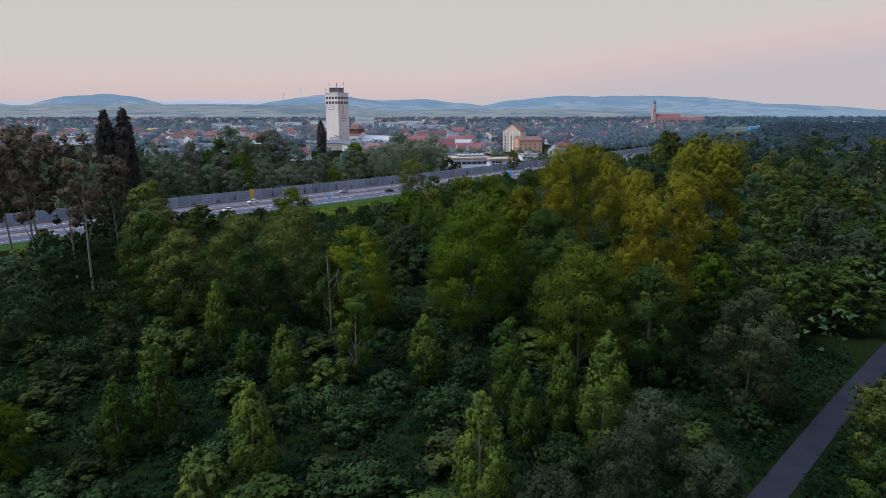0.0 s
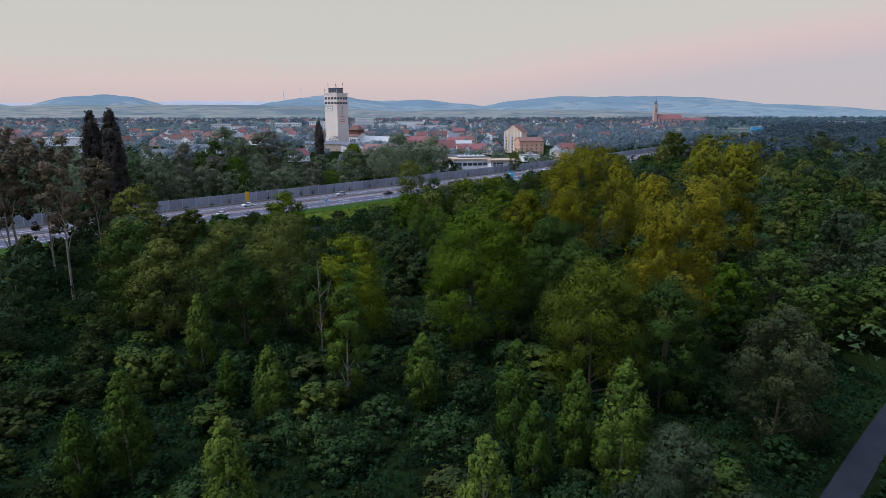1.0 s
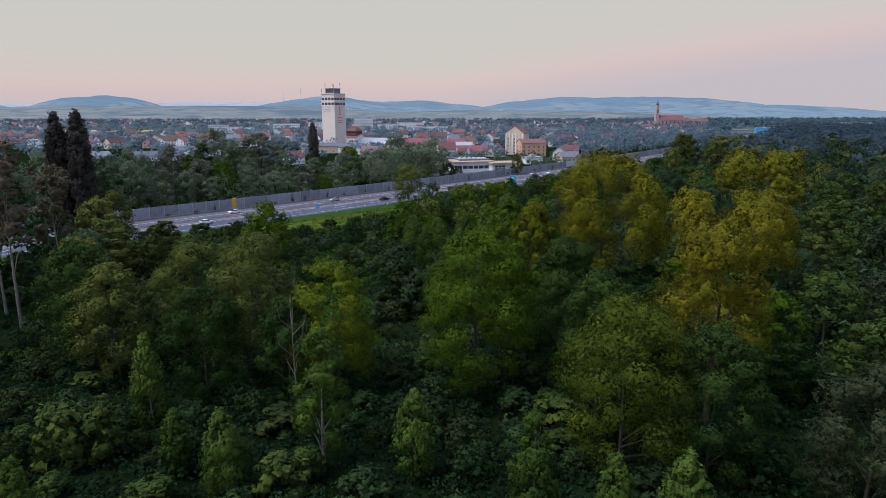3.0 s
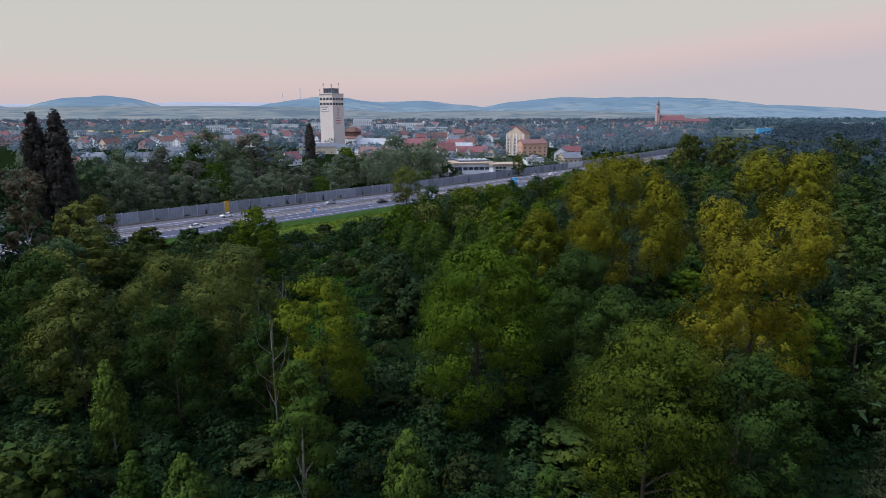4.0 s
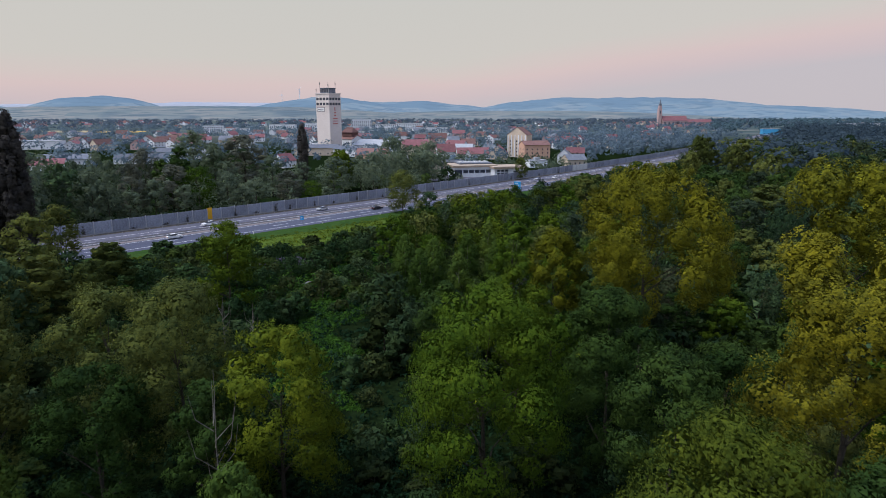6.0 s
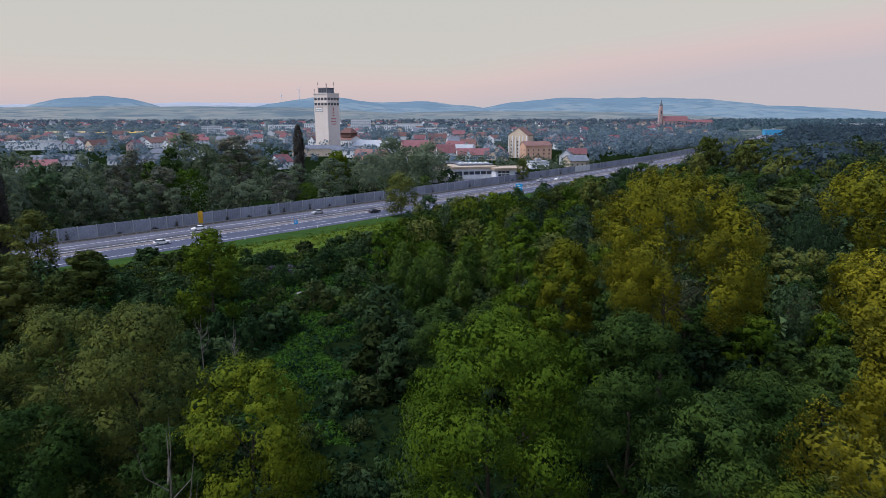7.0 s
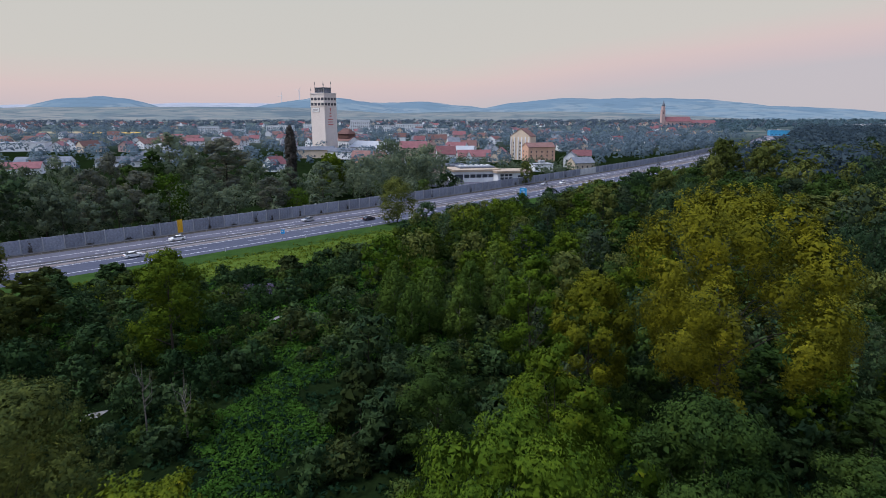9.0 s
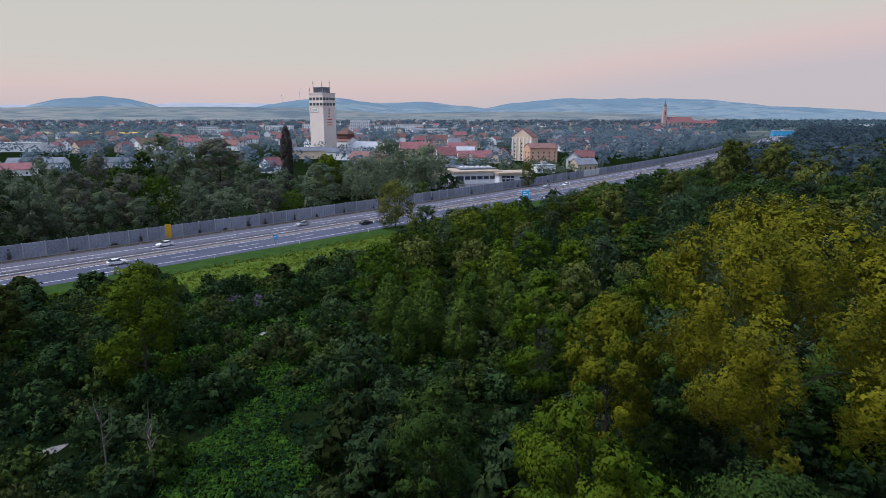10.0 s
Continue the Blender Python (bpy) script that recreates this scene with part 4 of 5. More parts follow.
fill(-140, -58, 60, 165, 120, ("robinia", "ash"), (9, 15), (0.35, 0.45), "mid", lambda x, y: road_offset(x, y)[0] > 45 and x < -60 - max(0, 100 - y) * 0.3)
fill(14, 60, 88, 190, 160, ("robinia", "hornbeam", "linden", "maple", "ash", "willow"), (7, 14), (0.32, 0.44), "mid", lambda x, y: road_offset(x, y)[0] > 46)
fill(100, 330, 150, 520, 420, ("robinia", "ash", "robinia", "ash", "willow"), (13, 20), (0.34, 0.47), "far", right_wood, 0.7, True)


def open_meadow(x, y):
    o, s = road_offset(x, y)
    return o < 38 or (22 < s < 80 and o < 59) or (80 <= s < 135 and o < 46)


fill(-90, 36, 30, 100, 420, ("shrub", "shrub_dull", "shrub", "shrub", "shrub", "shrub_dull", "shrub_bright"), (1.6, 4.2), (0.7, 1.1), "near", None, 0.5)
fill(-66, 14, 100, 235, 1100, ("shrub", "shrub_dull", "shrub_grey", "shrub_bright", "shrub_grey", "shrub_bright", "shrub_dull"), (1.6, 4.2), (0.65, 1.0), "mid",
     lambda x, y: not open_meadow(x, y) and glimpse(x, y) > 3.5 and not (-27 < x < -12 and 112 < y < 148), 0.55)
fill(-110, -40, 130, 200, 160, ("shrub", "shrub_dull", "shrub_grey"), (2.0, 5.0), (0.65, 1.0), "mid", lambda x, y: not open_meadow(x, y), 0.55, True)
fill(36, 130, 40, 200, 240, ("shrub", "shrub_dull", "shrub_grey"), (2.0, 5.0), (0.7, 1.0), "mid", None, 0.45, True)
for kind_of, blocks in JOINED.items():
    ob = new("wood_fill", quads_mesh("wood_fill", np.concatenate([b[0] for b in blocks]).reshape(-1, 3, 3), SPECIES[kind_of[0]][7], np.concatenate([b[1] for b in blocks])))
    tagged(ob, "close-grown crowns deep in the wood", "wood", kind="stuff")


def herbs(name, x0, x1, y0, y1, tufts, leaves, size, height, mat, label, test, hang=0.6, seed=1, spread=0.7):
    """Low leafy growth in tufts, uneven in height, one sheet of many blades."""
    r = np.random.default_rng(seed)
    x, y = r.uniform(x0, x1, tufts), r.uniform(y0, y1, tufts)
    ok = test(x, y)
    x, y = x[ok], y[ok]
    hh = np.array([noise.fractal(Vector((a / 6.0, b / 6.0, seed)), 1.0, 2.0, 3) for a, b in zip(x, y)])
    z = height * np.clip(0.6 + 0.8 * hh, 0.1, 2) * r.uniform(0.5, 1.15, x.size)
    k = np.repeat(np.arange(x.size), leaves)
    d = r.normal(size=(k.size, 3)) * [1, 1, 0.8] + [0, 0, 0.55]
    d /= np.linalg.norm(d, axis=1, keepdims=True)
    w = spread * r.uniform(0.6, 1.4, x.size)
    p = np.stack([x[k] + d[:, 0] * w[k], y[k] + d[:, 1] * w[k], np.maximum(0.08, z[k] * (0.5 + 0.5 * d[:, 2]))], 1)
    nn = d + r.normal(size=d.shape) * 0.35 + [0, 0, 0.4]
    nn /= np.linalg.norm(nn, axis=1, keepdims=True)
    ob = new(name, quads_mesh(name, leaf_quads(p, nn, size, 0.6, hang, r, 3), mat, (d + nn * 0.7 + [0, 0, 0.15]) / np.linalg.norm(d + nn * 0.7 + [0, 0, 0.15], axis=1, keepdims=True)))
    return tagged(ob, label, "undergrowth", kind="stuff")


def off_path(x, y):
    d = np.full(x.shape, 1e9)
    for (x0, y0), (x1, y1) in zip(PATH_PTS, PATH_PTS[1:]):
        t = np.clip(((x - x0) * (x1 - x0) + (y - y0) * (y1 - y0)) / ((x1 - x0) ** 2 + (y1 - y0) ** 2), 0, 1)
        d = np.minimum(d, np.hypot(x - x0 - t * (x1 - x0), y - y0 - t * (y1 - y0)))
    return d


def road_side(x, y):
    """Metres on the near side of the motorway's near verge, as the arc runs."""
    i = np.searchsorted(ROAD_X + 0 * ROAD_S, x).clip(0, len(ROAD_X) - 1)
    return (ROAD_Y[i] - y) * np.cos(HEAD[i])


herbs("undergrowth", -95, 60, 26, 105, 13000, 12, 0.42, 1.9, L_HERB, "dense green herbs and brambles on the wood's floor, darkened for shade", lambda x, y: off_path(x, y) > 1.9, seed=1)
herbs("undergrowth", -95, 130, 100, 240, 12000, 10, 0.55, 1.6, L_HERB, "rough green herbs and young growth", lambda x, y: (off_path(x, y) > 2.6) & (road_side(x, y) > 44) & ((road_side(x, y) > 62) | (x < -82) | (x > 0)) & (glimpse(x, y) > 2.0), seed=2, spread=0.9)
herbs("grass_tufts", -36, -4, 112, 172, 9000, 10, 0.32, 0.8, L_GRASS, "lush green grass and nettles in the clearing", lambda x, y: (np.abs(x + 20 + 0.12 * (y - 130)) < 6 + 3 * np.sin(y * 0.35)) & (glimpse(x, y) > 2.0), hang=1.5, seed=6, spread=0.6)
herbs("grass_tufts", -70, 6, 150, 226, 9000, 8, 0.5, 1.5, L_GRASS, "rough green grass and nettles between the bushes", lambda x, y: (road_side(x, y) > 60) & (glimpse(x, y) > 2.0), hang=1.2, seed=7, spread=0.8)
herbs("meadow_tufts", -80, 40, 165, 300, 12000, 6, 0.45, 0.5, L_BRIGHT, "bright green meadow grass beside the motorway", lambda x, y: (road_side(x, y) > 40) & (road_side(x, y) < 64), seed=3)
herbs("reeds", -48, -26, 176, 192, 220, 12, 0.9, 2.2, L_REED, "pale purplish-brown reed plumes by the creek", lambda x, y: np.hypot((x + 37) / 7, (y - 184) / 3.5) < 1, hang=1.5, seed=4)

meadow = tagged(new("meadow", strip(8, 150, 42.0, 62.0, 0.0, -0.03).mesh("meadow")), "open green meadow strip beside the verge", "meadow", kind="structure")
meadow.data.materials.append(M_MEADOW)


def ribbon(pts, half, z):
    sh, vs = Shape(), []
    for i, p in enumerate(pts):
        a, b = pts[max(0, i - 1)], pts[min(len(pts) - 1, i + 1)]
        d = Vector((b[0] - a[0], b[1] - a[1], 0)).normalized()
        w = half[i] if isinstance(half, list) else half
        vs += [(p[0] - d.y * w, p[1] + d.x * w, z), (p[0] + d.y * w, p[1] - d.x * w, z)]
    return sh.add(vs, [(2 * i, 2 * i + 1, 2 * i + 3, 2 * i + 2) for i in range(len(pts) - 1)])


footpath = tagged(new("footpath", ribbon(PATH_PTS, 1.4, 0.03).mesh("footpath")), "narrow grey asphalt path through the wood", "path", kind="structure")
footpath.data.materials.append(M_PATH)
for bends, half in (([(-43.0, 132.0), (-42.2, 133.0), (-41.2, 133.8), (-40.4, 135.0)], [0.15, 0.7, 0.85, 0.15]), ([(-30.2, 166.6), (-29.3, 168.4), (-28.6, 170.0), (-27.4, 171.2)], [0.1, 0.5, 0.4, 0.1])):
    creek = tagged(new("creek", ribbon(bends, half, 0.02).mesh("creek")), "short open stretch of pale rippling creek water", "creek", kind="structure")
    creek.data.materials.append(M_WATER)


def far_wood(name, x0, x1, y0, y1, n, leaves, hs, label, test, seed, mat=L_FAR, scale=2.4, aspect=0.4):
    """Far woods: a sheet of many crowns."""
    r = np.random.default_rng(seed)
    x, y = r.uniform(x0, x1, n), r.uniform(y0, y1, n)
    ok = test(x, y)
    x, y = x[ok], y[ok]
    H = r.uniform(*hs, x.size)
    k = np.repeat(np.arange(x.size), leaves)
    d = r.normal(size=(k.size, 3))
    d[:, 2] = np.abs(d[:, 2])
    d /= np.linalg.norm(d, axis=1, keepdims=True)
    R = H * aspect * r.uniform(0.8, 1.3, x.size)
    lump = 1 + 0.25 * np.sin(d[:, 0] * 5 + k) * np.cos(d[:, 2] * 6 + k * 2.1)
    p = np.stack([x[k] + d[:, 0] * R[k] * lump, y[k] + d[:, 1] * R[k] * lump, H[k] * (0.35 + 0.65 * d[:, 2] * lump)], 1)
    nn = d + r.normal(size=d.shape) * 0.4 + [0, 0, 0.3]
    nn /= np.linalg.norm(nn, axis=1, keepdims=True)
    V = leaf_quads(p, nn, scale, 0.85, 0.0, r, 3)
    soft = d + 0.35 * nn
    soft /= np.linalg.norm(soft, axis=1, keepdims=True)
    return tagged(new(name, quads_mesh(name, V, mat, soft)), label, "wood", kind="stuff")


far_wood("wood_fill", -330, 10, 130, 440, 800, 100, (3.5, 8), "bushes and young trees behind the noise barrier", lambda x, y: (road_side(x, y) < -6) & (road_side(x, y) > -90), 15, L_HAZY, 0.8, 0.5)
far_wood("wood_fill", 42, 340, 70, 520, 1700, 44, (4, 9), "dense lower growth of the wood", lambda x, y: ((road_side(x, y) > 100) | (x > 0.5 * (y - 75) + 8)) & (off_path(x, y) > 5.5), 16, L_ROUND, 1.0, 0.5)
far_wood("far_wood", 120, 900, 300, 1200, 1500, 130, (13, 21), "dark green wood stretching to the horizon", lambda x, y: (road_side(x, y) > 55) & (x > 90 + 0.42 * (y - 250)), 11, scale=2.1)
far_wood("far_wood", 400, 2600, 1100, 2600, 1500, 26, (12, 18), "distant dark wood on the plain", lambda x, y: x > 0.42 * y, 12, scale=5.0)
far_wood("hedge", -38, 2, 440, 452, 90, 60, (5, 6.5), "dense clipped dark green hedge before the houses", lambda x, y: np.abs(y - 446 - 0.12 * x) < 2.5, 19, scale=0.9, aspect=0.4, mat=L_DULL)
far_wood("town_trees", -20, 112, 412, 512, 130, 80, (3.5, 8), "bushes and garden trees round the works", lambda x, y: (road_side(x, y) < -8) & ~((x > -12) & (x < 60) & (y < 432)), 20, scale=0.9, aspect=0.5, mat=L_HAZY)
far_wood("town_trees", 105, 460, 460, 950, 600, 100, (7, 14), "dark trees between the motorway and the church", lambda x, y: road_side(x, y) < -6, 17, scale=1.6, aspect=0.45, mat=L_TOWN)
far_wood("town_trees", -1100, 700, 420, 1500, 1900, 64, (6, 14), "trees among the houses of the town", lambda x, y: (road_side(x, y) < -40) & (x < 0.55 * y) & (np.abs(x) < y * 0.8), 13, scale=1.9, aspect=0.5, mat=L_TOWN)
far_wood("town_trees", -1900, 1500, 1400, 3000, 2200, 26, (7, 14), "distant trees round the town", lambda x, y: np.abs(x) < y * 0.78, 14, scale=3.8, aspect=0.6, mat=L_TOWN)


def climbing_plant(s, seed, w, h):
    """A patch of creeper on the barrier's road side."""
    r = np.random.default_rng(seed)
    x, y, a = road_at(s, 0.3)
    n = 90
    u, v = r.normal(size=n) * w * 0.25, np.abs(r.normal(size=n)) * h * 0.3
    p = np.stack([u, r.uniform(-0.35, 0.1, n), 0.1 + np.minimum(v, 3.9)], 1)
    nn = r.normal(size=p.shape) * 0.4 + [0, -1, 0.3]
    nn /= np.linalg.norm(nn, axis=1, keepdims=True)
    ob = new("climbing_plant", quads_mesh("climbing_plant", leaf_quads(p, nn, 0.32, 0.8, -0.2, r, 3), L_DARK))
    ob.matrix_basis = pose(x, y, 0.1, 0, 0, math.degrees(a))
    tagged(ob, "dark creeper climbing the grey noise barrier", "climbing plant", "creepers on the noise barrier", "stuff")


for k, (s_at, w, h) in enumerate(((2, 1.0, 4.2), (16, 1.5, 1.2), (26, 2.2, 1.4), (33, 0.8, 3.6), (50, 0.8, 3.4), (58, 1.4, 1.5), (66, 1.2, 4.4), (72, 0.8, 2.4), (83, 0.8, 3.6), (92, 0.8, 2.0), (104, 0.8, 3.0), (118, 0.9, 2.4), (150, 0.9, 2.6), (176, 1.0, 3.4), (212, 1.2, 3.8), (240, 1.0, 3.0), (262, 1.0, 3.6))):
    climbing_plant(s_at, 60 + k, w, h)
for k, (x, y, H, R) in enumerate(((-35, 225, 3.8, 3.2), (-31, 229, 3.4, 2.8), (-40, 219, 2.6, 2.0), (-28, 222, 4.2, 3.2), (-52, 208, 3.0, 2.2), (-46, 205, 2.6, 2.2), (-24, 232, 3.0, 2.4), (-60, 204, 3.4, 2.4), (-72, 196, 3.4, 2.6))):
    plant("shrub" if k % 3 else "shrub_dull", x, y, H, R, "near")

# ---------------------------------------------------------------- town
# white with the blue of distance haze mixed into its colour
W_WHITE = surface("hazed_white_render", (0.66, 0.69, 0.74), (0.8, 0.83, 0.88), 0.25, 0.9, 0.1, fine=8, obj_random=0.12, grain=0.18)
W_CREAM = surface("cream_render", (0.55, 0.46, 0.37), (0.68, 0.58, 0.47), 0.25, 0.9, 0.1, fine=8, obj_random=0.1, grain=0.18)
W_SILO = surface("silo_render", (0.68, 0.61, 0.58), (0.75, 0.68, 0.65), 0.12, 0.9, 0.06, fine=10, grain=0.18)
W_SALMON = surface("salmon_render", (0.56, 0.34, 0.25), (0.68, 0.44, 0.33), 0.25, 0.9, 0.1, fine=8, grain=0.18)
W_PINK = surface("pink_render", (0.44, 0.31, 0.3), (0.55, 0.4, 0.39), 0.2, 0.9, 0.1, fine=8, grain=0.18)
R_RED = surface("red_tiles", (0.15, 0.07, 0.078), (0.24, 0.11, 0.12), 0.5, 0.85, 0.3, fine=12, obj_random=0.25)
R_BROWN = surface("brown_tiles", (0.13, 0.075, 0.07), (0.21, 0.125, 0.115), 0.5, 0.85, 0.3, fine=12, obj_random=0.25)
R_GREY = surface("grey_roofing", (0.1, 0.115, 0.14), (0.17, 0.185, 0.22), 0.3, 0.8, 0.2, fine=10, obj_random=0.25)
R_PALE = surface("pale_sheet_roof", (0.28, 0.3, 0.32), (0.38, 0.4, 0.43), 0.2, 0.6, 0.1, fine=10)
R_FLAT = surface("flat_roof_gravel", (0.34, 0.27, 0.21), (0.46, 0.38, 0.3), 0.2, 0.9, 0.2, fine=12)
M_GLASS = plain("dark_window_glass", (0.05, 0.06, 0.08), 0.12)
M_SKYLIGHT = plain("skylight_dome", (0.62, 0.64, 0.66), 0.25)
M_DARK = plain("dark_metal", (0.06, 0.06, 0.065), 0.5)
M_BLUE = plain("sign_blue", (0.02, 0.32, 0.72), 0.5)
M_WHITE = plain("white_paint", (0.78, 0.78, 0.78), 0.5)
M_REDP = plain("red_paint", (0.5, 0.06, 0.05), 0.5)
M_FRAME = plain("sign_frame_grey", (0.14, 0.1, 0.14), 0.5)
M_BLUEHALL = plain("blue_cladding", (0.05, 0.33, 0.6), 0.5)

WINDOW = Shape().box(-0.5, 0.5, -0.04, 0.04, -0.65, 0.65).mesh("window")
WINDOW.materials.append(M_GLASS)


def windows(parent, w, l, h, storeys, per_front, per_side, z0=1.0):
    """Windows set into the four walls of a box w by l."""
    for k in range(storeys):
        z = z0 + 0.65 + k * 2.9
        if z + 0.7 > h:
            break
        for i in range(per_front):
            x = -w / 2 + (i + 0.5) * w / per_front
            part("window", WINDOW, M_GLASS, parent, m=pose(x, -l / 2 - 0.01, z))
        for i in range(per_side):
            y = -l / 2 + (i + 0.5) * l / per_side
            part("window", WINDOW, M_GLASS, parent, m=pose(-w / 2 - 0.01, y, z, 0, 0, 90))
            part("window", WINDOW, M_GLASS, parent, m=pose(w / 2 + 0.01, y, z, 0, 0, 90))


def gable_shapes(w, l, h, ridge, over=0.45):
    """Walls with gables, and a roof of two thick slopes; the ridge runs along x."""
    wall = Shape()
    a, b = w / 2, l / 2
    wall.add([(-a, -b, 0), (a, -b, 0), (a, b, 0), (-a, b, 0), (-a, -b, h), (a, -b, h), (a, b, h), (-a, b, h), (-a, 0, ridge), (a, 0, ridge)],
             [(0, 1, 5, 4), (2, 3, 7, 6), (1, 2, 6, 9, 5), (3, 0, 4, 8, 7), (4, 5, 9, 8), (6, 7, 8, 9)])
    k = (ridge - h) / b
    o, t = over, 0.18
    roof = Shape()
    A = a + o * 0.7
    prof = [(-b - o, h - k * o), (0, ridge), (b + o, h - k * o), (b + o, h - k * o + t), (0, ridge + t), (-b - o, h - k * o + t)]
    prof = [(y, z + 0.03) for y, z in prof]
    roof.add([(-A, y, z) for y, z in prof] + [(A, y, z) for y, z in prof], [(0, 1, 7, 6), (1, 2, 8, 7), (2, 3, 9, 8), (3, 4, 10, 9), (4, 5, 11, 10), (5, 0, 6, 11), (0, 5, 4, 1), (1, 4, 3, 2), (6, 7, 10, 11), (7, 8, 9, 10)])
    return wall, roof


def gable_house(x, y, w, l, h, ridge, turn, wall_mat, roof_mat, label, storeys=2, fronts=4, sides=2, chimney=True, name="house", group=""):
    ob = thing(name, pose(x, y, 0, 0, 0, turn), label, name.replace("_", " "), group)
    wall, roof = gable_shapes(w, l, h, ridge)
    part("wall", wall, wall_mat, ob)
    part("roof", roof, roof_mat, ob)
    if chimney:
        part("chimney", Shape().box(-0.4, 0.4, -0.35, 0.35, h, ridge + 1.1).box(-0.5, 0.5, -0.45, 0.45, ridge + 1.1, ridge + 1.25), R_BROWN, ob, m=pose(w * 0.2, l * 0.08, 0))
    if fronts:
        windows(ob, w, l, h, storeys, fronts, sides)
    return ob


def flat_block(x, y, w, l, h, turn, wall_mat, roof_mat, label, storeys, fronts, sides, name="apartment_block", win=True):
    ob = thing(name, pose(x, y, 0, 0, 0, turn), label, name.replace("_", " "))
    part("wall", Shape().box(-w / 2, w / 2, -l / 2, l / 2, 0, h), wall_mat, ob)
    part("roof", Shape().box(-w / 2 - 0.25, w / 2 + 0.25, -l / 2 - 0.25, l / 2 + 0.25, h + 0.004, h + 0.45).box(-1.8, 1.8, -1.6, 1.6, h + 0.45, h + 2.2), roof_mat, ob)
    if win:
        sh = WINDOW
        for k in range(storeys):
            z = 1.7 + k * 2.9
            for i in range(fronts):
                part("window", sh, M_GLASS, ob, m=pose(-w / 2 + (i + 0.5) * w / fronts, -l / 2 - 0.01, z) @ Matrix.Diagonal((1.7, 1, 1.05, 1)))
    return ob


def silo_tower():
    ob = thing("silo_tower", pose(-107.5, 622, 0, 0, 0, -31), "tall cream concrete silo tower with antennas on its roof", "silo tower")
    a = 8.1
    part("shaft", Shape().box(-a, a, -a, a, 0, 53.2), W_SILO, ob)
    part("parapet", Shape().box(-a - 0.35, a + 0.35, -a - 0.35, a + 0.35, 53.2, 54.0).box(-a - 0.2, a + 0.2, -a - 0.2, a + 0.2, 42.2, 42.5), W_SILO, ob)
    part("penthouse", Shape().box(-5.0, 5.0, -5.0, 5.0, 54.0, 58.4).box(-5.4, 5.4, -5.4, 5.4, 58.4, 58.8), R_GREY, ob, "dark glazed rooftop room")
    for i in range(5):
        part("rooftop_pane", Shape().box(-0.8, 0.8, -0.06, 0.06, 54.9, 57.7), M_GLASS, ob, m=pose(-4 + i * 2.0, -5.03, 0))
        part("rooftop_pane", Shape().box(-0.06, 0.06, -0.8, 0.8, 54.9, 57.7), M_GLASS, ob, m=pose(-5.03, -4 + i * 2.0, 0))
    for x, y, z in ((-5.2, -5.2, 64.5), (5.2, -5.2, 63.0), (0.2, 0.0, 64.0), (4.8, 5.0, 65.0), (-7.6, -7.6, 59.0), (7.6, -7.6, 58.5)):
        part("antenna", Shape().ring([(x, y, 54), (x, y, z)], [0.17, 0.1], 6).box(x - 0.3, x + 0.3, y - 0.2, y + 0.2, z - 3.2, z - 1.2), M_STEEL, ob)
    for z in (44.2, 48.8):
        for i in range(4):
            p = -a + (i + 0.5) * a / 2
            part("window", Shape().box(-1.5, 1.5, -0.06, 0.06, -1.15, 1.15), M_GLASS, ob, m=pose(p, -a - 0.02, z))
            part("window", Shape().box(-1.5, 1.5, -0.06, 0.06, -1.15, 1.15), M_GLASS, ob, m=pose(-a - 0.02, p, z, 0, 0, 90))
            part("window", Shape().box(-1.5, 1.5, -0.06, 0.06, -1.15, 1.15), M_GLASS, ob, m=pose(a + 0.02, p, z, 0, 0, 90))
    board = part("sign_board", Shape().box(-4.6, 4.6, -0.1, 0.05, -1.9, 1.9), M_FRAME, ob, "dark-framed white sign", pose(-2.2, -a - 0.06, 39.2))
    part("sign_face", Shape().box(-4.25, 4.25, -0.16, -0.1, -1.6, 1.6), M_WHITE, board)
    for i in range(5):
        part("letter_bar", Shape().box(-0.4, 0.4, -0.2, -0.16, -0.5, 0.5), M_FRAME, board, m=pose(-2.6 + i * 1.3, 0, 0))
    for z, w, h in ((39.5, 0.5, 3.2), (36.3, 1.1, 0.9), (33.8, 1.2, 0.9)):
        part("emblem_bar", Shape().box(-w, w, -0.1, 0, -h / 2, h / 2), M_REDP, ob, m=pose(a + 0.03, -0.5, z, 0, 0, 90))
    for z in (31.0, 28.6, 26.2):
        part("letter_bar", Shape().box(-3.4, 3.4, -0.08, 0, -0.35, 0.35), M_REDP, ob, m=pose(a + 0.03, -0.5, z, 0, 0, 90))


silo_tower()


def mansard():
    ob = gable_house(-93, 655, 20, 15, 10.5, 14, -36, W_WHITE, R_BROWN, "white store building with a brown stepped roof beside the silo", 3, 6, 4, False)
    part("upper_roof", Shape().box(-7, 7, -4.5, 4.5, 13.0, 17).add([(-8, -5.5, 17), (8, -5.5, 17), (8, 5.5, 17), (-8, 5.5, 17), (-4, 0, 22), (4, 0, 22)], [(0, 1, 5, 4), (1, 2, 5), (2, 3, 4, 5), (3, 0, 4), (3, 2, 1, 0)]), R_BROWN, ob)


